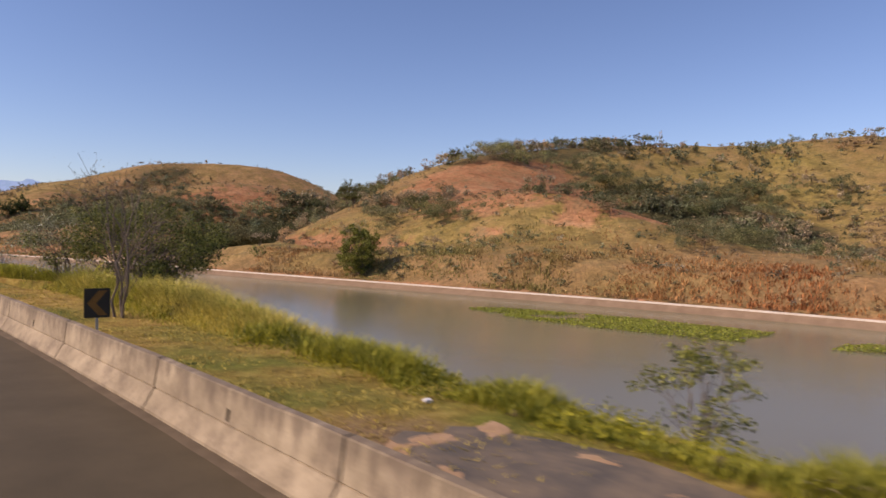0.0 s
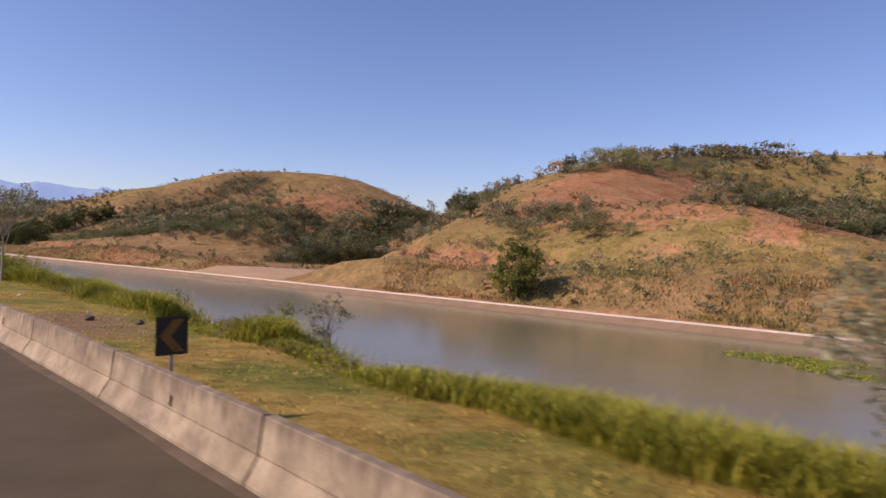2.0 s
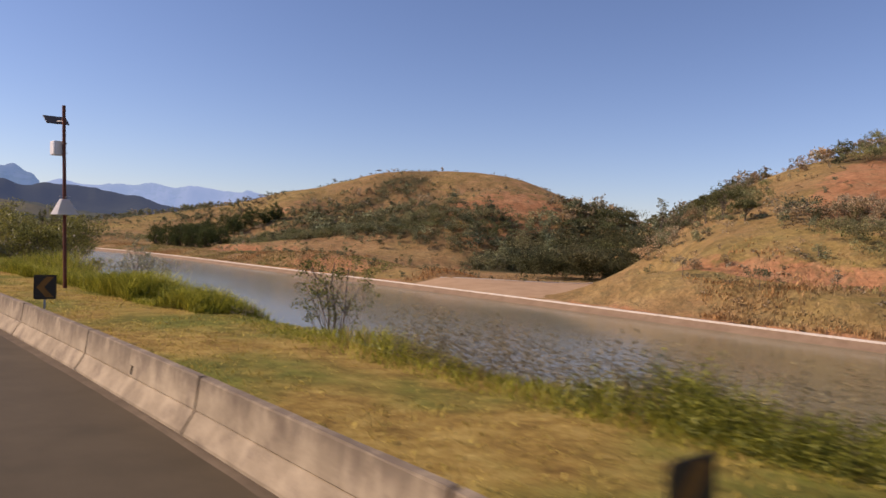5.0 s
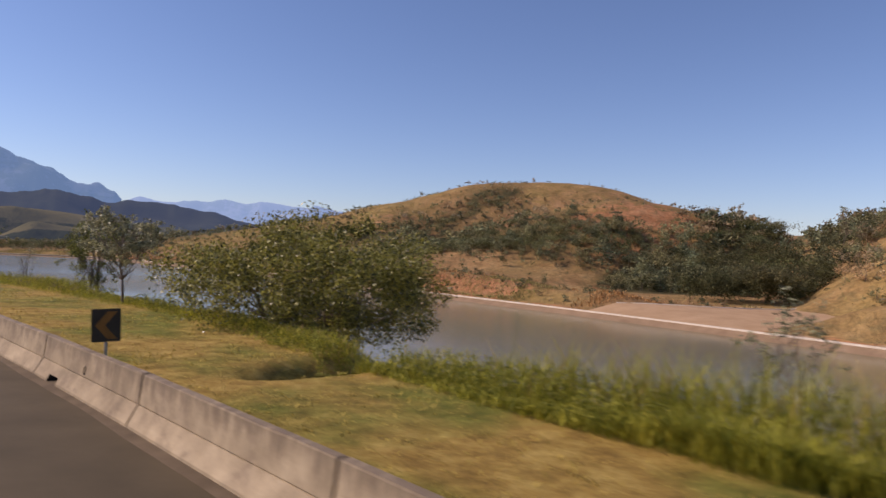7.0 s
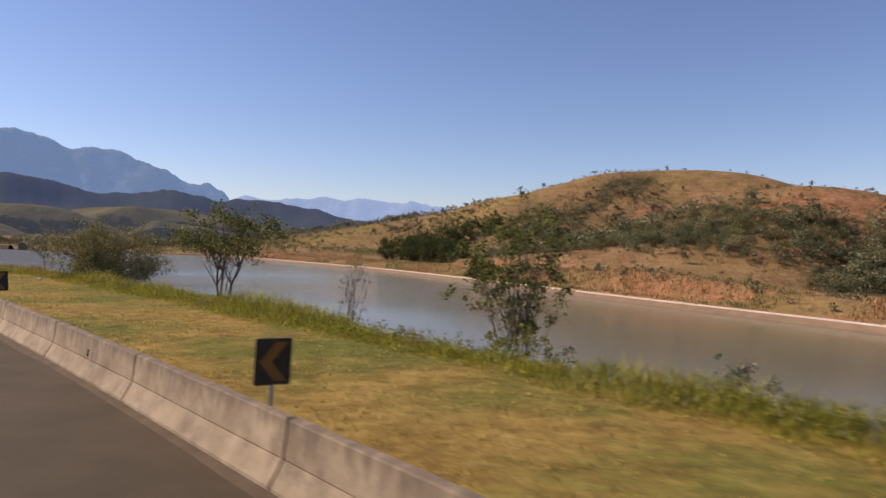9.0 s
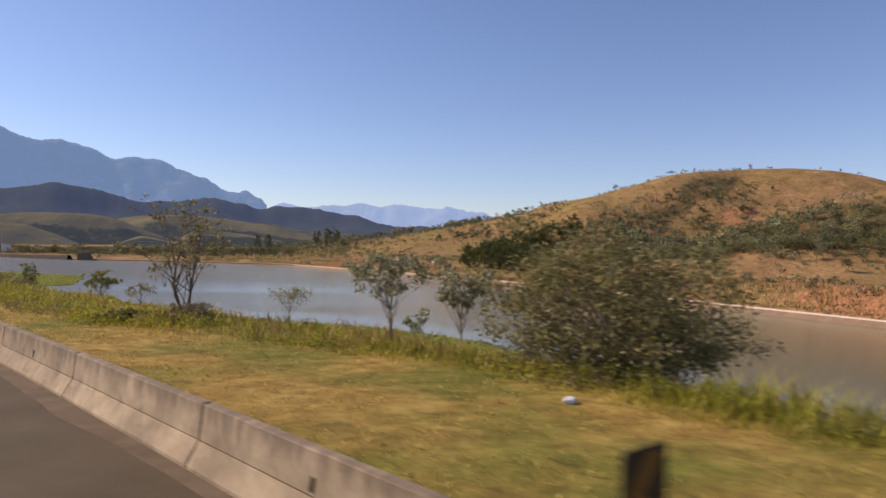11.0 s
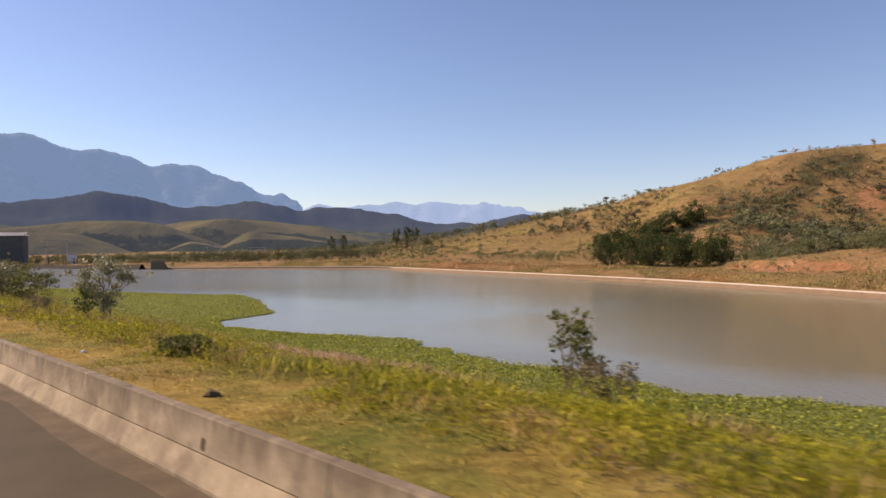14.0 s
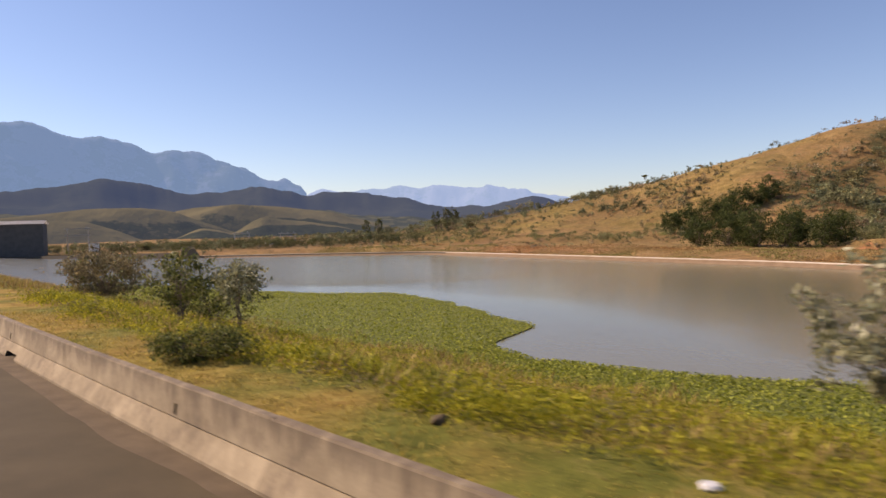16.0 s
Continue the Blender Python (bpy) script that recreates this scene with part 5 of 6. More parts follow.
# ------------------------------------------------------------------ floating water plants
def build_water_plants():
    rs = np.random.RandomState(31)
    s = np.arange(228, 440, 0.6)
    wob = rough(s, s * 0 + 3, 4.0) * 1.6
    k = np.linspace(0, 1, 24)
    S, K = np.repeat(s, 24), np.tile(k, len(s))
    D = 25 + K * (np.repeat(plants_out(s) + wob, 24) - 25)
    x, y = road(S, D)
    root = thing("water_plants", float(x[0]), float(y[0]), FITTED_Z, "green floating water plants along the shore", "water plants", kind="stuff")
    back = Matrix.Translation((-float(x[0]), -float(y[0]), -FITTED_Z))
    ob = part("plant_bed", mesh_of("plant_bed", np.stack([x, y, FITTED_Z - 0.03 + 0.05 * wave(x, y, 1.5)], 1), grid_faces(len(s), 24), M_MAT_BED), root)
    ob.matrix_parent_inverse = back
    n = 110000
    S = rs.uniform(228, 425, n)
    D = 26 + rs.uniform(0, 1, n) * (plants_out(S) + np.interp(S, s, wob) + 0.3 - 26)
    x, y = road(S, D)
    c = np.stack([x, y, FITTED_Z + 0.03 + 0.30 * wave(x, y, 5.0) * wave(x, y, 1.1) * rs.uniform(0, 1, n)], 1)
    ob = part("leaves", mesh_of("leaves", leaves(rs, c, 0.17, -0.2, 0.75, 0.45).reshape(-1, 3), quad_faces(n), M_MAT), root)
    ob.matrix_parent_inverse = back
    n = 16000
    a, r = rs.uniform(0, 2 * np.pi, n), rs.uniform(0, 1, n) ** 0.5
    u, v = np.cos(a) * r, np.sin(a) * r
    x, y = 96 + u * 7 - v * 8, 58 + v * 34 + u * 4
    keep = rough(x, y, 12) > -0.06
    c = np.stack([x, y, np.full(n, WATER_Z + 0.15) + rs.uniform(0, 0.35, n) * wave(x, y, 6)], 1)[keep]
    far = thing("water_plants", 96, 58, WATER_Z, "floating green weed by the lake wall", "water plants", kind="stuff")
    ob = part("leaves", mesh_of("leaves", leaves(rs, c, 0.34, -0.2, 0.7, 0.5).reshape(-1, 3), quad_faces(len(c)), M_MAT), far)
    ob.matrix_parent_inverse = Matrix.Translation((-96, -58, -WATER_Z))


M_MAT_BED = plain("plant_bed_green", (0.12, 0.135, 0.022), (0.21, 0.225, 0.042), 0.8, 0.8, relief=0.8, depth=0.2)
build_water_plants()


# ------------------------------------------------------------------ woods and scrub on the hills
def wood_amount(x, y):
    return np.maximum.reduce([spot(x, y, 165, 348, 42, 26, 20), spot(x, y, 170, 605, 85, 50, 30) * 0.7, spot(x, y, 125, 405, 42, 34, 20) * 0.75, spot(x, y, 205, 372, 50, 18, 20), spot(x, y, 235, 330, 60, 24, 30) * 0.9, spot(x, y, 285, 118, 36, 20, 10), spot(x, y, 308, 168, 34, 14, -25),
                              spot(x, y, 330, 262, 90, 24, -5) * 0.75, spot(x, y, 350, 222, 45, 30, -40) * 0.8, spot(x, y, 330, 172, 50, 16, -35) * 0.8, spot(x, y, 395, 165, 40, 24, -30) * 0.6, spot(x, y, 168, 205, 16, 26, 20) * 0.8, spot(x, y, 250, 262, 40, 14, 10) * 0.55, spot(x, y, 150, 380, 24, 20, 0) * 0.8,
                              spot(x, y, 105, 460, 32, 90, 14) * 0.9, spot(x, y, 150, 560, 40, 60, 0) * 0.8, spot(x, y, 215, 590, 45, 40, 0) * 0.6, spot(x, y, -150, 790, 260, 110, -10) * 0.7, spot(x, y, 80, 680, 30, 40, 20) * 0.5,
                              spot(x, y, 480, 150, 80, 70, 0) * 0.55, spot(x, y, 170, 133, 10, 24, 10) * 0.6, spot(x, y, 206, 290, 55, 16, 10) * 0.9, spot(x, y, 150, 245, 22, 18, 0) * 0.5, spot(x, y, 300, 105, 110, 75, 0) * 0.4])


def crown_shape(rs, n, size, kind):
    """Leaves of one far crown, one high and about one wide."""
    m = 9
    if kind == 0:
        blobs = rs.normal(size=(m, 3)) * np.array([0.24, 0.24, 0.17]) + np.array([0, 0, 0.58])
    elif kind == 1:
        blobs = rs.normal(size=(m, 3)) * np.array([0.38, 0.38, 0.07]) + np.array([0, 0, 0.78])
    elif kind == 2:
        blobs = rs.normal(size=(m, 3)) * np.array([0.12, 0.12, 0.26]) + np.array([0, 0, 0.55])
    else:
        blobs = rs.normal(size=(m, 3)) * np.array([0.32, 0.32, 0.16]) + np.array([0, 0, 0.38])
    c = blobs[rs.randint(0, m, n)] + rs.normal(size=(n, 3)) * np.array([0.11, 0.11, 0.09])
    c[:, 2] = np.clip(c[:, 2], 0.04, 1.1)
    return leaves(rs, c, size, 0.1, 0.9)[:, :3]


def build_woods():
    rs = np.random.RandomState(77)
    n = 47000
    x, y = rs.uniform(40, 460, n), rs.uniform(-60, 860, n)
    x2, y2 = rs.uniform(-460, 60, n // 4), rs.uniform(560, 1060, n // 4)
    x, y = np.concatenate([x, x2]), np.concatenate([y, y2])
    dl, w = beyond_wall(x, y), wood_amount(x, y)
    bare = np.maximum(spot(x, y, 225, 218, 60, 24, 12), spot(x, y, 95, 248, 30, 16, 0))
    thick = np.clip((wave(x, y, 38.0) - 0.30) * 2.2, 0.05, 1.3)
    keep = (dl > 5) & (rs.uniform(0, 1, len(x)) < np.clip(0.17 * thick * np.where(y > 480, 2.0, 1.0) + 0.16 * ease(70, 25, dl) + 0.38 * w - 0.12 * bare, 0.012, 0.9))
    keep &= ~on_apron(x, y)
    x, y, w = x[keep], y[keep], w[keep]
    z = land_z(x, y)
    high = np.where(rs.uniform(0, 1, len(x)) < 0.10 + 0.85 * w, (2.4 + 5.2 * rs.uniform(0, 1, len(x)) ** 1.5) * (0.55 + 0.55 * w), rs.uniform(0.6, 2.4, len(x)))
    high *= np.where((y > 690) & (x < -60), 0.8, 1.0)
    high *= np.where(((x - 190) / 70) ** 2 + ((y - 355) / 40) ** 2 < 1, 1.25, 1.0)
    dryness = wave(x, y, 55.0) + rs.uniform(-0.4, 0.4, len(x)) - 0.25 * w - 0.35 * ease(640, 700, y)
    tall = high > 2.4
    tone = rs.uniform(0.65, 1.55, len(x)) * (0.85 + 0.4 * wave(x, y, 30.0))
    warm = rs.uniform(-0.12, 0.12, len(x))
    near = tall & (dl[keep] < 150) & (y < 430)
    made = {2: np.stack([crown_shape(rs, 430, 0.105, k % 4) for k in range(12)]), True: np.stack([crown_shape(rs, 110, 0.20, k % 4) for k in range(12)]), False: np.stack([crown_shape(rs, 40, 0.30, 3 if k % 2 else 0) for k in range(8)])}
    for name, label, material, pick, size in (("hill_woods", "grey-green woods in the folds of the hills", M_SCRUB, (dryness < 0.45) & near, 2), ("dry_hill_woods", "dry brownish trees on the hills", M_HILL_DRY, (dryness >= 0.45) & near, 2),
                                              ("far_hill_woods", "grey-green woods on the farther hills", M_SCRUB, (dryness < 0.45) & tall & ~near, True),
                                              ("hill_scrub", "low green bushes scattered on the hills", M_SCRUB, (dryness < 0.45) & ~tall, False),
                                              ("far_dry_woods", "dry brownish trees on the farther hills", M_HILL_DRY, (dryness >= 0.45) & tall & ~near, True),
                                              ("dry_hill_scrub", "dry tan scrub on the hills", M_HILL_DRY, (dryness >= 0.45) & ~tall, False)):
        i = np.nonzero(pick)[0]
        shapes = made[size]
        q = shapes[rs.randint(0, len(shapes), len(i))]
        a = rs.uniform(0, 2 * np.pi, len(i))
        ca, sa = np.cos(a)[:, None, None], np.sin(a)[:, None, None]
        wide = (high[i] * rs.uniform(0.8, 1.4, len(i)))[:, None, None]
        v = np.stack([(q[..., 0] * ca - q[..., 1] * sa) * wide + x[i][:, None, None], (q[..., 0] * sa + q[..., 1] * ca) * wide + y[i][:, None, None],
                      q[..., 2] * high[i][:, None, None] + z[i][:, None, None]], -1)
        me = mesh_of(name, v.reshape(-1, 3), np.arange(len(i) * q.shape[1] * 3).reshape(-1, 3), material)
        rgba = np.ones((len(i), 4), np.float32)
        # crowns tinted lighter and a little bluer for the haze over the hills
        rgba[:, :3] = tone[i][:, None] * np.stack([1 + warm[i], np.ones(len(i)), 1.15 - warm[i]], 1)
        me.color_attributes.new("tint", "FLOAT_COLOR", "POINT").data.foreach_set("color", np.repeat(rgba, q.shape[1] * 3, 0).ravel())
        tagged(new(name, me), label, "woods", kind="stuff")
    big = np.nonzero(high > 2.8)[0]
    tubes = [tube([(x[i], y[i], z[i] - 0.3), (x[i] + 0.1, y[i], z[i] + high[i] * 0.35), (x[i] - 0.1, y[i] + 0.2, z[i] + high[i] * 0.75)], [0.09, 0.07, 0.03], 4) for i in big]
    v, f = join(tubes)
    tagged(new("hill_trunks", mesh_of("hill_trunks", v, f, M_BARK)), "thin grey trunks among the hill woods", "woods", kind="stuff")


build_woods()


# groves: middle, half widths, turn, trees, least and greatest height, tone
GROVES = [(141, 289, 26, 13, -10, 50, 7, 12, 0.62), (176, 333, 30, 18, 20, 64, 7, 11, 0.65), (212, 364, 28, 16, 20, 44, 6, 10, 0.75), (144, 181, 7, 20, 12, 17, 5, 8.5, 1.15), (149, 156, 5, 12, 15, 8, 3, 5, 1.2),
          (268, 233, 46, 11, -24, 38, 3.0, 10.0, 1.6), (296, 200, 12, 26, 10, 30, 6, 10, 1.0), (172, 119, 10, 8, 0, 10, 4, 7, 1.1), (172, 81, 20, 9, -8, 22, 4, 7.5, 1.0), (322, 150, 28, 15, -30, 34, 5, 9, 1.1),
          (345, 118, 30, 18, -15, 28, 5, 9, 1.2), (136, 394, 44, 13, -28, 84, 4, 7.0, 1.05), (92, 428, 26, 17, -20, 46, 4, 7, 1.05), (72, 470, 12, 34, 12, 40, 3.5, 6, 1.2), (168, 248, 12, 8, 0, 8, 5, 8, 1.2),
          (110, 520, 26, 30, 0, 34, 4, 7, 1.2), (190, 262, 18, 9, 15, 12, 4, 7, 1.3), (220, 92, 30, 12, -10, 20, 4, 7, 1.2), (140, 130, 5, 14, 10, 14, 1.5, 3.2, 1.3), (-190, 715, 130, 14, -14, 240, 2.5, 6, 0.8), (-60, 690, 60, 14, -40, 50, 2.5, 5, 1.0), (-25, 640, 60, 16, -42, 70, 2, 4.5, 1.35), (30, 600, 44, 18, -40, 60, 2, 5, 1.35), (95, 600, 50, 34, -20, 50, 2.5, 5.5, 1.3), (60, 520, 14, 30, 15, 26, 3, 6, 1.1)]


def build_groves():
    rs = np.random.RandomState(91)
    shapes = [np.stack([crown_shape(rs, 620, 0.075, k) for _ in range(6)]) for k in range(4)]
    verts, tints = [], []
    for gx, gy, rx, ry, turn, n, lo_h, hi_h, tone in GROVES:
        a, r = rs.uniform(0, 2 * np.pi, n), rs.uniform(0, 1, n) ** 0.5
        c, sn = math.cos(radians(turn)), math.sin(radians(turn))
        u, v = np.cos(a) * r * rx, np.sin(a) * r * ry
        x, y = gx + u * c - v * sn, gy + u * sn + v * c
        ok = (beyond_wall(x, y) > 4) & ~on_apron(x, y)
        x, y = x[ok], y[ok]
        z = land_z(x, y)
        for px, py, pz in zip(x, y, z):
            h = rs.uniform(lo_h, hi_h)
            q = shapes[rs.choice(4, p=(0.3, 0.5, 0.08, 0.12))][rs.randint(6)] * np.array([1, 1, 1]) * np.array([h * rs.uniform(0.75, 1.15)] * 2 + [h])
            b = rs.uniform(0, 2 * np.pi)
            cb, sb = math.cos(b), math.sin(b)
            verts.append(np.stack([q[..., 0] * cb - q[..., 1] * sb + px, q[..., 0] * sb + q[..., 1] * cb + py, q[..., 2] + pz], -1).reshape(-1, 3))
            k = tone * rs.uniform(0.6, 1.35)
            tints.append((k * rs.uniform(0.9, 1.1), k, k * rs.uniform(0.85, 1.15), 1))
    v = np.concatenate(verts)
    me = mesh_of("groves", v, np.arange(len(v)).reshape(-1, 3), M_SCRUB)
    me.color_attributes.new("tint", "FLOAT_COLOR", "POINT").data.foreach_set("color", np.repeat(np.array(tints, np.float32), len(verts[0]), 0).ravel())
    tagged(new("groves", me), "dark groves of spreading trees in the folds of the hills", "woods", kind="stuff")


build_groves()


def hill_tree(name, label, category, x, y, top, wide, **kw):
    z = float(land_z(np.array([x]), np.array([y]))[0])
    return tree(name, label, category, x, y, z - 0.1, max(top, z + 3), wide, seed=int(x * 3 + y) % 9973, **kw)


hill_tree("tree", "dense round green tree above the lake wall", "tree", 104.0, 150.0, 3.6, 11.6, lo=0.02, count=22000, leaf=0.4, material=M_MID_LEAF, girth=0.3, stems=4, clusters=80, ball=0.09)
for tx, ty, tt, tw in ((166, 249, 24.5, 12.0), (173, 262, 22.0, 9.5), (160, 236, 18.5, 9.0)):
    hill_tree("tree", "spreading grey-green tree on the saddle", "tree", tx, ty, tt, tw, lo=0.42, count=4200, leaf=0.42, material=M_HILL_LEAF, girth=0.2, stems=2, clusters=30, ball=0.10, flat=0.4, group="trees on the saddle")
hill_tree("tree", "tall thin tree on the saddle", "tree", 183, 293, 23.0, 5.0, lo=0.55, count=700, leaf=0.5, material=M_GREY_LEAF, girth=0.14, clusters=20)
hill_tree("tree", "lone tree on the red earth crest", "tree", 235, 254, 46.0, 7.0, lo=0.4, count=1100, leaf=0.5, material=M_HILL_LEAF, girth=0.14, clusters=26)
hill_tree("tree", "small dark tree on the red slope", "tree", 190, 160, 20.5, 6.0, lo=0.25, count=1100, leaf=0.5, material=M_HILL_LEAF, girth=0.14, clusters=26)
hill_tree("palm_like_tree", "lone tuft-headed tree on the ridge", "tree", 153.5, 861.6, 43.0, 5.0, lo=0.7, count=300, leaf=1.2, material=M_HILL_LEAF, girth=0.2, clusters=14)
for bx, by, bt, bw in ((15, 521, 3.8, 13), (21, 511, 4.6, 14), (26, 501, 5.0, 14), (31, 491, 4.6, 13), (37, 481, 4.0, 12), (30, 512, 6.0, 14), (38, 497, 6.0, 13), (46, 486, 5.0, 12)):
    hill_tree("bamboo_clump", "dense dark bamboo clump behind the lake wall", "bamboo", bx, by, bt, bw, lo=0.02, count=5200, leaf=0.6, material=M_SCRUB_DARK, girth=0.12, stems=6, clusters=60, ball=0.13, group="bamboo by the lake wall")
for bx, by, bt, bw in ((44, 598, 6, 13), (54, 600, 9.5, 14), (65, 602, 13, 15), (76, 604, 16, 15), (86, 605, 19, 15), (95, 606, 21, 14), (103, 606, 22.5, 12), (70, 594, 12, 13)):
    hill_tree("bamboo_clump", "dark bamboo clump on the hillside", "bamboo", bx, by, bt, bw, lo=0.02, count=4600, leaf=0.65, material=M_SCRUB_DARK, girth=0.12, stems=6, clusters=56, ball=0.13, group="bamboo on the hillside")
for ex, ey, et in ((-58, 728, 13), (-50, 732, 16), (-43, 742, 15), (-96, 742, 9), (-104, 748, 8)):
    hill_tree("tree", "tall slim tree beyond the lake head", "tree", ex, ey, et, 7.0, lo=0.15, count=1300, leaf=0.8, material=M_HILL_LEAF, girth=0.2, clusters=30, ball=0.10, group="trees at the lake head")


# ------------------------------------------------------------------ road furniture
def turn_at(s):
    return float(np.interp(s, ROAD_S, ROAD_H))


def flat_shape(points, depth, y=0.0):
    """A plate from an outline in x and z, its face on -y."""
    bm = bmesh.new()
    a = [bm.verts.new((px, y, pz)) for px, pz in points]
    b = [bm.verts.new((px, y + depth, pz)) for px, pz in points]
    bm.faces.new(a)
    bm.faces.new(b[::-1])
    for i in range(len(a)):
        j = (i + 1) % len(a)
        bm.faces.new((a[j], a[i], b[i], b[j]))
    bmesh.ops.recalc_face_normals(bm, faces=bm.faces)
    return bm


def rounded(w, h, r, n=4):
    pts = []
    for cx, cz, a0 in ((w / 2 - r, h / 2 - r, 0), (-w / 2 + r, h / 2 - r, 90), (-w / 2 + r, -h / 2 + r, 180), (w / 2 - r, -h / 2 + r, 270)):
        for k in range(n + 1):
            a = radians(a0 + 90 * k / n)
            pts.append((cx + r * math.cos(a), cz + r * math.sin(a)))
    return pts


def moved(points, dx, dz):
    return [(a + dx, b + dz) for a, b in points]


def chevron_sign():
    """Faces the traffic that comes up the road; its base is at the ground."""
    sign = thing("chevron_sign", 0, 0, 0, "black chevron sign with a yellow arrow on a steel post", "road sign", "chevron signs along the curve")
    bm = bmesh.new()
    box(bm, 0.05, 0.035, 1.55, 0, 0.03, -0.2, 0.004)
    part("post", bm, sign, "", M_STEEL)
    panel = part("panel", flat_shape(moved(rounded(0.50, 0.62, 0.03), 0, 1.32), 0.012), sign, "dusty black sheet panel", M_PANEL)
    arrow = [(-0.19, 0), (0.02, 0.26), (0.19, 0.26), (-0.02, 0), (0.19, -0.26), (0.02, -0.26)]
    part("chevron", flat_shape(moved(arrow, 0, 1.32), 0.003, -0.005), panel, "dim yellow arrow", M_DIM_YELLOW)
    for pz in (1.12, 1.52):
        bm = bmesh.new()
        box(bm, 0.14, 0.02, 0.03, 0, 0.02, pz)
        part("bracket", bm, sign, "", M_STEEL)
    return sign


first = chevron_sign()
CHEVRONS = (15.1, 32.15, 49.8, 66.8, 83.2, 100.1, 117.0, 133.9, 150.5, 167.8, 184.4, 201.2, 217.9)
for k, s_c in enumerate(CHEVRONS):
    cx, cy, cz = at_road(s_c, 4.2)
    lean_k = Matrix.Rotation(radians((0, 1.5, -1, 0.5, 2, -1.5)[k % 6]), 4, "Y")
    m = Matrix.Translation((cx, cy, cz)) @ Matrix.Rotation(turn_at(s_c) + radians((-8, -13, -6, -11, -14)[k % 5]), 4, "Z") @ lean_k
    if k == 0:
        first.matrix_basis = m
    else:
        copy_thing(first, m)


def curve_sign():
    cx, cy, cz = at_road(312.05, 4.95)
    sign = thing("curve_sign", cx, cy, cz, "yellow diamond curve sign with a plate below", "road sign", turn=turn_at(312.05) + radians(5))
    base = cz
    bm = bmesh.new()
    rod(bm, (0, 0.04, -0.3), (0, 0.04, 2.55 - base), 0.032, 10)
    part("post", bm, sign, "", M_STEEL)
    mid, r = 1.97 - base, 0.62
    diamond = [(0, -r), (r, 0), (0, r), (-r, 0)]
    board = part("board", flat_shape(moved(diamond, 0, mid), 0.012), sign, "yellow diamond board", M_YELLOW)
    q = 0.955
    bm = bmesh.new()
    o = [bm.verts.new((a * 0.985, -0.003, b * 0.985 + mid)) for a, b in diamond]
    i = [bm.verts.new((a * q, -0.003, b * q + mid)) for a, b in diamond]
    for k in range(4):
        bm.faces.new((o[k], o[(k + 1) % 4], i[(k + 1) % 4], i[k]))
    part("border", bm, board, "", M_BLACK)
    path = [(0.17, -0.26), (0.17, -0.12), (0.14, 0.0), (0.07, 0.10), (-0.02, 0.16), (-0.10, 0.19)]
    left, right = [], []
    for k in range(len(path)):
        a, b = path[max(0, k - 1)], path[min(len(path) - 1, k + 1)]
        dx, dz = b[0] - a[0], b[1] - a[1]
        ln = math.hypot(dx, dz)
        left.append((path[k][0] - dz / ln * 0.05, path[k][1] + dx / ln * 0.05))
        right.append((path[k][0] + dz / ln * 0.05, path[k][1] - dx / ln * 0.05))
    bm = bmesh.new()
    lv = [bm.verts.new((a, -0.004, b + mid)) for a, b in left]
    rv = [bm.verts.new((a, -0.004, b + mid)) for a, b in right]
    for k in range(len(path) - 1):
        bm.faces.new((lv[k], lv[k + 1], rv[k + 1], rv[k]))
    bm.faces.new([bm.verts.new((a, -0.004, b + mid)) for a, b in ((-0.08, 0.31), (-0.27, 0.24), (-0.13, 0.07))])
    part("arrow", bm, board, "black bent arrow", M_BLACK)
    pm = 1.06 - base
    plate = part("plate", flat_shape(moved(rounded(0.92, 0.42, 0.02), 0, pm), 0.012), sign, "yellow text plate", M_YELLOW)
    for bx, bw in ((-0.27, 0.08), (-0.04, 0.22), (0.22, 0.20)):
        bm = bmesh.new()
        box(bm, bw, 0.003, 0.09, bx, -0.003, pm - 0.045)
        part("text_bar", bm, plate, "", M_RUST)


curve_sign()


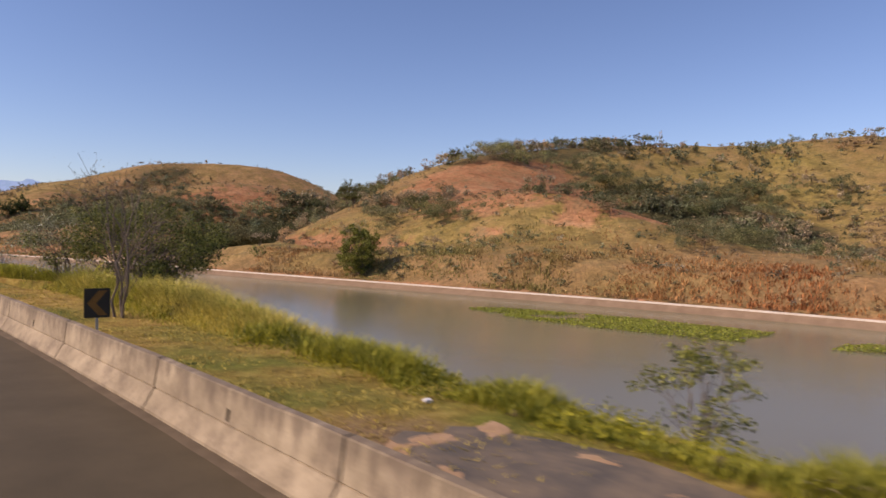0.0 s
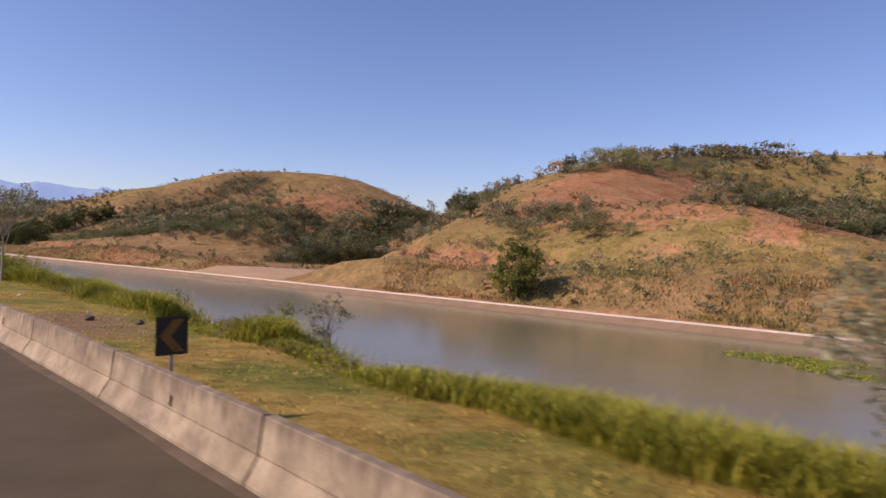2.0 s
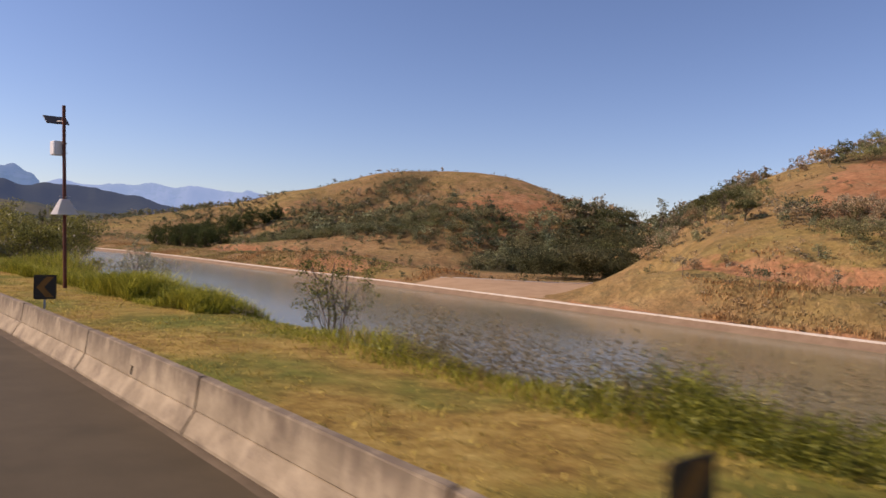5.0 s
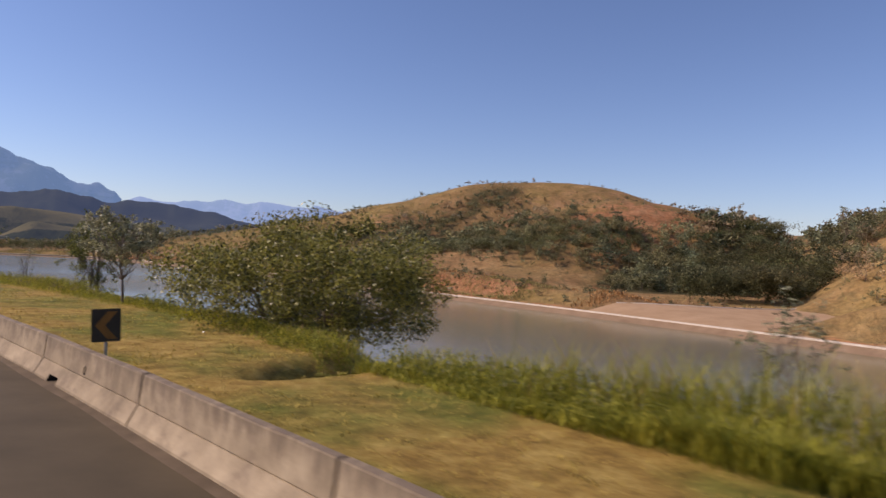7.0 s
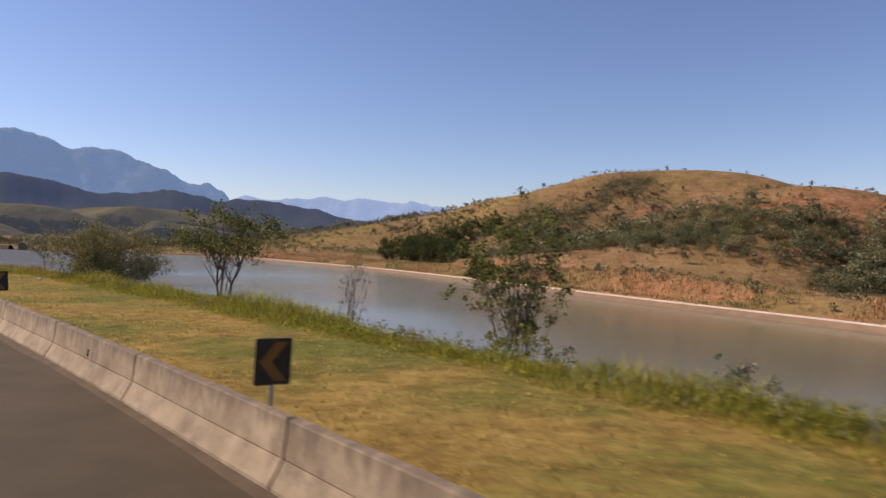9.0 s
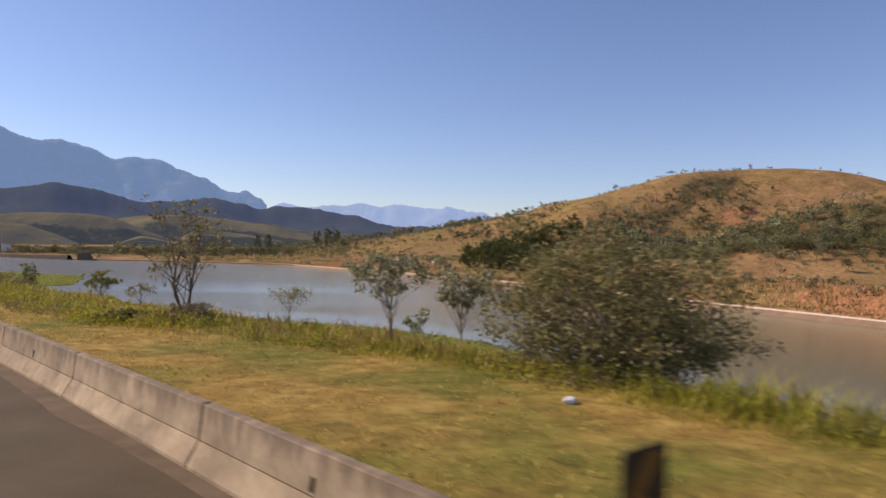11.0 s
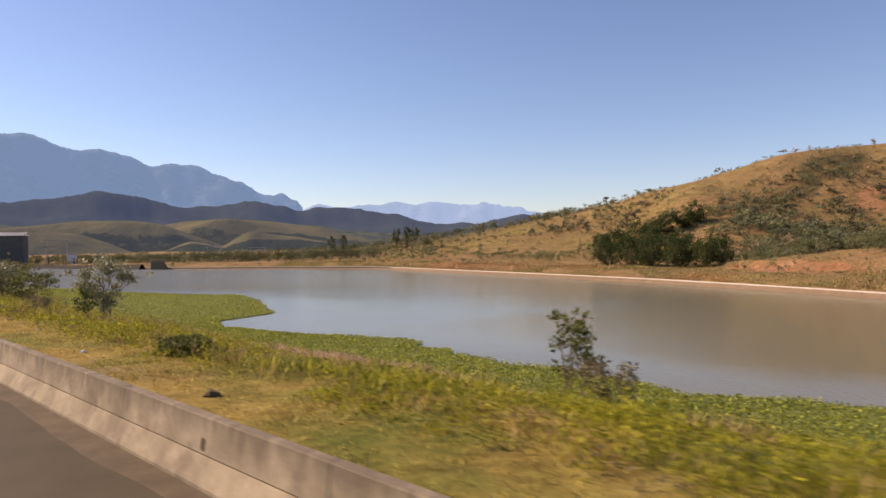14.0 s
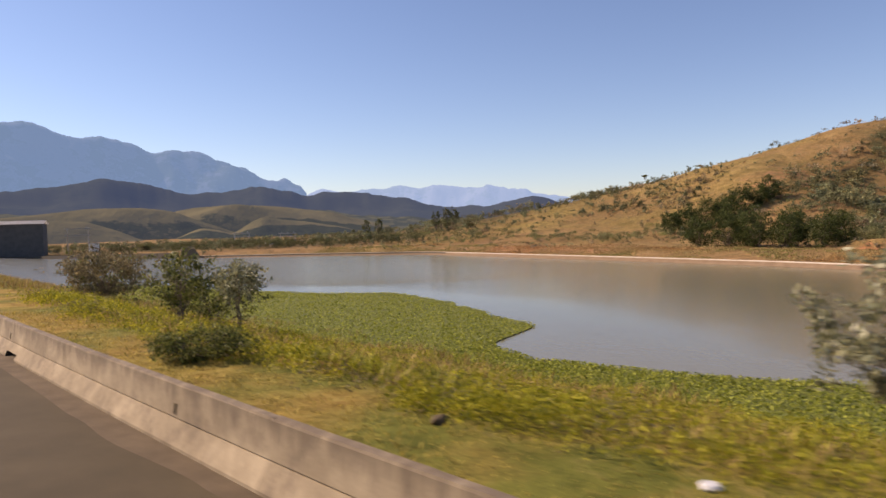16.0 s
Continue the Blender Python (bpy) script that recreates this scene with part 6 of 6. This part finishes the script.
def instrument_pole():
    px, py, pz = at_road(132.9, 9.5)
    pole = thing("instrument_pole", px, py, pz, "rusty steel pole with white boxes and a white hood", "pole", turn=turn_at(132.9))
    pole.rotation_euler.y = radians(-2.0)
    bm = bmesh.new()
    rod(bm, (0, 0, -0.4), (0, 0, 8.2 - pz), 0.085, 14, 0.075)
    part("shaft", bm, pole, "rusty red-brown shaft", M_RUST)
    bm = bmesh.new()
    bottom = [bm.verts.new((a * 0.47, b * 0.47, 3.05 - pz)) for a, b in ((-1, -1), (1, -1), (1, 1), (-1, 1))]
    upper = [bm.verts.new((a * 0.16, b * 0.16, 3.79 - pz)) for a, b in ((-1, -1), (1, -1), (1, 1), (-1, 1))]
    bm.faces.new(upper)
    for k in range(4):
        bm.faces.new((bottom[k], bottom[(k + 1) % 4], upper[(k + 1) % 4], upper[k]))
    bmesh.ops.solidify(bm, geom=bm.faces[:], thickness=0.012)
    part("hood", bm, pole, "white sheet-metal hood", M_WHITE)
    bm = bmesh.new()
    box(bm, 0.44, 0.58, 0.66, -0.16, 0.42, 5.87 - pz, 0.015)
    cabinet = part("cabinet", bm, pole, "white metal cabinet", M_WHITE)
    bm = bmesh.new()
    box(bm, 0.02, 0.50, 0.56, -0.39, 0.42, 5.92 - pz, 0.004)
    part("cabinet_door", bm, cabinet, "", M_WHITE)
    for k in (5.95, 6.42):
        bm = bmesh.new()
        box(bm, 0.22, 0.26, 0.04, 0.02, 0.08, k - pz)
        part("clamp", bm, pole, "", M_STEEL)
    bm = bmesh.new()
    rod(bm, (-0.25, 0, 3.92 - pz), (0.25, 0, 3.92 - pz), 0.012, 6)
    rod(bm, (0, -0.25, 3.88 - pz), (0, 0.25, 3.88 - pz), 0.012, 6)
    part("stay", bm, pole, "", M_STEEL)
    bm = bmesh.new()
    box(bm, 1.0, 0.70, 0.04, 0, 0, 0, 0.006)
    bmesh.ops.transform(bm, matrix=Matrix.Translation((-0.1, 0.75, 7.55 - pz)) @ Matrix.Rotation(radians(35), 4, "X"), verts=bm.verts)
    part("solar_panel", bm, pole, "dark tilted solar panel", M_BLACK)
    bm = bmesh.new()
    rod(bm, (0, 0, 7.45 - pz), (-0.1, 0.75, 7.53 - pz), 0.025, 8)
    part("arm", bm, pole, "", M_STEEL)


instrument_pole()


# ------------------------------------------------------------------ small things on the verge
def stump():
    x, y, z = at_road(78.4, 7.2)
    root = thing("tree_stump", x, y, z, "short sawn reddish tree stump", "stump")
    rs = np.random.RandomState(4)
    n = 14
    bm = bmesh.new()
    rings = []
    for h, r in ((-0.1, 0.29), (0.05, 0.23), (0.13, 0.18), (0.26, 0.16), (0.31, 0.145)):
        rings.append([bm.verts.new((math.cos(a) * r * q, math.sin(a) * r * q, h + (rs.uniform(-0.05, 0.06) if h > 0.3 else 0)))
                      for a, q in ((2 * math.pi * k / n, rs.uniform(0.85, 1.15)) for k in range(n))])
    for a, b in zip(rings[:-1], rings[1:]):
        for k in range(n):
            bm.faces.new((a[k], a[(k + 1) % n], b[(k + 1) % n], b[k]))
    bm.faces.new(rings[-1])
    part("wood", bm, root, "", M_STUMP)
    bm = bmesh.new()
    for k in range(5):
        a = 1.3 * k
        rod(bm, (math.cos(a) * 0.11, math.sin(a) * 0.11, 0.08), (math.cos(a) * 0.42, math.sin(a) * 0.42, -0.08), 0.05, 6, 0.015)
    part("roots", bm, root, "", M_STUMP)


M_STUMP = plain("reddish_wood", (0.26, 0.14, 0.07), (0.44, 0.27, 0.15), 8, 0.9, relief=0.6)
stump()


def lumpy(sx, sy, sz, seed, cuts=2):
    """A crumpled or weathered block, its base at z 0."""
    bm = bmesh.new()
    bmesh.ops.create_icosphere(bm, subdivisions=cuts, radius=0.5)
    rs = np.random.RandomState(seed)
    for v in bm.verts:
        v.co = Vector((v.co.x * sx, v.co.y * sy, max(v.co.z, -0.3) * sz)) * rs.uniform(0.75, 1.2)
    low = min(v.co.z for v in bm.verts)
    for v in bm.verts:
        v.co.z -= low + 0.02
    return bm


def on_verge(name, label, category, bm, s, d, material, turn=0.0, group=""):
    x, y, z = at_road(s, d)
    me = bpy.data.meshes.new(name)
    bm.to_mesh(me)
    bm.free()
    me.materials.append(material)
    ob = new(name, me)
    ob.location, ob.rotation_euler.z = (x, y, z), turn_at(s) + turn
    return tagged(ob, label, category, group)


M_LITTER = plain("plastic_white", (0.66, 0.65, 0.63), (0.80, 0.79, 0.77), 6, 0.45)
for k, (ls, ld, lw) in enumerate(((223.4, 11.4, 0.34), (295.5, 6.6, 0.20), (316.8, 7.3, 0.26), (302.6, 7.3, 0.16), (307.8, 7.7, 0.16), (72.5, 7.6, 0.22), (65.3, 7.9, 0.16), (298.0, 5.6, 0.14), (9.0, 8.0, 0.2))):
    on_verge("plastic_bag", "crumpled white plastic bag in the grass", "litter", lumpy(lw, lw * 0.7, lw * 0.55, 50 + k), ls, ld, M_LITTER, k * 1.1, "litter on the verge")
M_SLAB = plain("dirty_slab", (0.26, 0.20, 0.135), (0.46, 0.39, 0.30), 2.5, 0.9, relief=0.5)
slab = bmesh.new()
box(slab, 0.75, 1.35, 0.12, 0, 0, -0.05, 0.03)
on_verge("concrete_slab", "broken pale concrete slab lying in the grass", "slab", slab, 272.2, 5.7, M_SLAB, 0.35)
for k, (rs_, rd) in enumerate(((63.2, 7.2), (61.8, 8.3), (4.0, 8.9), (7.4, 8.6), (287.0, 6.3), (321.0, 7.1))):
    on_verge("stone", "small brown stone on the bare earth", "stone", lumpy(0.34, 0.26, 0.2, 80 + k), rs_, rd, M_GUTTER, k * 0.7, "stones on the verge")


def asphalt_patch():
    rs = np.random.RandomState(9)
    bm = bmesh.new()
    ring = []
    for k in range(26):
        a = 2 * math.pi * k / 26
        r = rs.uniform(0.88, 1.1)
        s, d = 4.6 + math.cos(a) * 3.0 * r, 6.7 + math.sin(a) * 1.55 * r
        x, y, z = at_road(s, d)
        ring.append((x, y, z + 0.05))
    cx, cy, cz = at_road(4.6, 6.7)
    mid = bm.verts.new((0, 0, 0.075))
    top = [bm.verts.new((x - cx, y - cy, z - cz)) for x, y, z in ring]
    low = [bm.verts.new((x - cx, y - cy, z - cz - 0.2)) for x, y, z in ring]
    for k in range(26):
        j = (k + 1) % 26
        bm.faces.new((mid, top[k], top[j]))
        bm.faces.new((top[k], low[k], low[j], top[j]))
    pad = thing("asphalt_pad", cx, cy, cz, "cracked grey asphalt pad with sandy drifts", "paving")
    part("surface", bm, pad, "", M_PAD)
    for k, (ds, dd, r) in enumerate(((2.5, -0.6, 0.7), (2.3, 0.7, 0.6), (1.2, -1.2, 0.6), (0.6, 0.9, 0.5), (-0.6, -1.35, 0.6), (-0.8, 0.3, 0.4), (-2.4, -0.7, 0.5))):
        x, y, z = at_road(4.6 + ds, 6.7 + dd)
        drift = lumpy(r * 1.9, r * 0.9, 0.05, 130 + k, 3)
        bmesh.ops.transform(drift, matrix=Matrix.Translation((x - cx, y - cy, z - cz + 0.040)) @ Matrix.Rotation(0.6 * k, 4, "Z"), verts=drift.verts)
        part("sand_drift", drift, pad, "orange sandy drift", M_SAND)


M_PAD = plain("sandy_asphalt", (0.066, 0.062, 0.056), (0.26, 0.19, 0.115), 1.1, 0.9, relief=0.4)
M_SAND = plain("orange_sand", (0.30, 0.18, 0.09), (0.50, 0.33, 0.19), 2.0, 0.95, relief=0.4)
asphalt_patch()


# ------------------------------------------------------------------ beyond the lake's head
def land_at(x, y):
    return float(land_z(np.array([x]), np.array([y]))[0])


def gantry(x, y, top, span, turn):
    z = land_at(x, y)
    h = top - z
    g = thing("power_gantry", x, y, z, "pale twin-post power line gantry", "power pole", "gantries beyond the dam", turn=turn)
    for side in (-1, 1):
        bm = bmesh.new()
        rod(bm, (side * span / 2, 0, -0.5), (side * span / 2, 0, h), 0.32, 8, 0.22)
        part("post", bm, g, "", M_POLE)
    bm = bmesh.new()
    for k in (0.97, 0.72):
        box(bm, span * 1.25, 0.4, 0.4, 0, 0, h * k - 0.4, 0.03)
    part("crossbeam", bm, g, "", M_POLE)
    for k in (-0.4, 0, 0.4):
        bm = bmesh.new()
        rod(bm, (span * k, 0, h * 0.97), (span * k, 0, h * 0.97 + 1.1), 0.16, 6, 0.1)
        part("insulator", bm, g, "", M_STEEL)


gantry(-189, 757, 1.2, 9.5, 0.2)
gantry(-158.6, 761, 0.2, 10.0, 0.2)
gantry(-282, 723, 7.5, 11.5, 0.3)


def twin_tower():
    x, y = 380.0, 222.3
    z = land_at(x, y)
    t = thing("power_pole", x, y, z, "twin-post power pole on the hilltop", "power pole", turn=0.9)
    for side in (-1.3, 1.3):
        bm = bmesh.new()
        rod(bm, (side, 0, -0.5), (side, 0, 10.5), 0.2, 6, 0.14)
        part("post", bm, t, "", M_POLE)
    bm = bmesh.new()
    box(bm, 4.6, 0.22, 0.25, 0, 0, 9.0)
    part("crossarm", bm, t, "", M_POLE)


twin_tower()


def shed():
    x, y = -330.0, 700.0
    z = land_at(x, y)
    s = thing("warehouse", x, y, z, "long dark warehouse with a pale roof", "building", turn=0.30)
    wall_h, half, deep = 10.0 - z, 36.0, 12.0
    bm = bmesh.new()
    box(bm, half * 2, deep * 2, wall_h, 0, 0, 0, 0.1)
    part("wall", bm, s, "dark metal walls", M_DARK_WALL)
    bm = bmesh.new()
    for pts in ([(-half - 1, -deep - 1, wall_h), (half + 1, -deep - 1, wall_h), (half + 1, 0, wall_h + 2.2), (-half - 1, 0, wall_h + 2.2)],
                [(-half - 1, 0, wall_h + 2.2), (half + 1, 0, wall_h + 2.2), (half + 1, deep + 1, wall_h), (-half - 1, deep + 1, wall_h)]):
        bm.faces.new([bm.verts.new(p) for p in pts])
    bmesh.ops.solidify(bm, geom=bm.faces[:], thickness=0.25)
    part("roof", bm, s, "pale sheet roof", M_ROOF)
    for k in range(5):
        bm = bmesh.new()
        box(bm, 5.0, 0.12, 4.5, -26 + 13 * k, -deep - 0.05, 0)
        part("door", bm, s, "", M_BLACK)


shed()


def hut():
    x, y = -274.0, 726.0
    z = land_at(x, y)
    h = thing("hut", x, y, z, "small white pump hut beside the dam", "building", turn=0.3)
    bm = bmesh.new()
    box(bm, 5.6, 5.0, -2.6 - z, 0, 0, 0, 0.05)
    part("wall", bm, h, "", M_WHITE)
    bm = bmesh.new()
    box(bm, 6.4, 5.8, 0.35, 0, 0, -2.6 - z, 0.05)
    part("roof", bm, h, "", M_POLE)
    bm = bmesh.new()
    box(bm, 1.0, 0.08, 2.1, 1.2, -2.52, 0)
    part("door", bm, h, "", M_DARK_WALL)


hut()


def intake():
    x, y, z = -203.0, 663.0, WATER_Z - 1.0
    b = thing("intake_block", x, y, z, "sloped concrete intake block at the lake's end", "dam", turn=0.32)
    bm = bmesh.new()
    lowr = [bm.verts.new(p) for p in ((-4.4, -3, 0), (6.4, -3, 0), (6.4, 3, 0), (-4.4, 3, 0))]
    upr = [bm.verts.new(p) for p in ((-4.2, -2.0, 6.6), (2.6, -2.0, 6.6), (2.6, 2.0, 6.6), (-4.2, 2.0, 6.6))]
    bm.faces.new(upr)
    for k in range(4):
        bm.faces.new((lowr[k], lowr[(k + 1) % 4], upr[(k + 1) % 4], upr[k]))
    part("body", bm, b, "", M_CONCRETE)
    bm = bmesh.new()
    for side in (-1, 1):
        rod(bm, (-4.0, side * 1.9, 7.5), (2.4, side * 1.9, 7.5), 0.05, 6)
        for k in range(4):
            rod(bm, (-4.0 + 2.1 * k, side * 1.9, 6.55), (-4.0 + 2.1 * k, side * 1.9, 7.5), 0.05, 6)
    part("railing", bm, b, "", M_STEEL)


intake()


def dam():
    """The dark upright wall that closes the lake's head, and the bank beyond the intake."""
    line = smooth_line(np.c_[WALL[15:20], np.full(5, WALL_Z)], 4.0)
    line = line[line[:, 0] < -70]
    head = thing("dam_wall", line[0][0], line[0][1], WALL_Z, "low dark wall at the lake's head", "wall", kind="structure")
    ob = part("face", along("face", line, [(-0.15, 0.02), (-0.75, -0.02), (-0.95, -1.6)], M_DARK_EARTH), head, "dark concrete face")
    ob.matrix_parent_inverse = Matrix.Translation((-line[0][0], -line[0][1], -WALL_Z))
    bank = smooth_line(np.array([(-420, 703, WATER_Z), (-330, 694, WATER_Z), (-260, 679, WATER_Z), (-209, 663, WATER_Z)], float), 4.0)
    ob = new("dam_bank", along("dam_bank", bank, [(4.0, -1.0), (1.2, 3.6), (-1.2, 3.6), (-4.5, -1.0)], M_DARK_EARTH))
    tagged(ob, "low dark earth bank beside the intake", "embankment", kind="structure")


dam()


def van():
    x, y = -170.0, 750.0
    z = land_at(x, y)
    v = thing("van", x, y, z, "white van parked beyond the dam", "vehicle", turn=0.3)
    bm = bmesh.new()
    box(bm, 5.2, 2.0, 1.5, 0, 0, 0.45, 0.12)
    box(bm, 3.8, 1.9, 0.7, 0.5, 0, 1.9, 0.15)
    part("body", bm, v, "", M_WHITE)
    for k in (-1.6, 1.6):
        for side in (-1, 1):
            bm = bmesh.new()
            rod(bm, (k, side * 0.85, 0.36), (k, side * 1.03, 0.36), 0.36, 12)
            part("wheel", bm, v, "", M_BLACK)
    bm = bmesh.new()
    box(bm, 3.2, 0.03, 0.55, 0.5, -0.965, 1.98)
    part("window", bm, v, "", M_BLACK)


van()
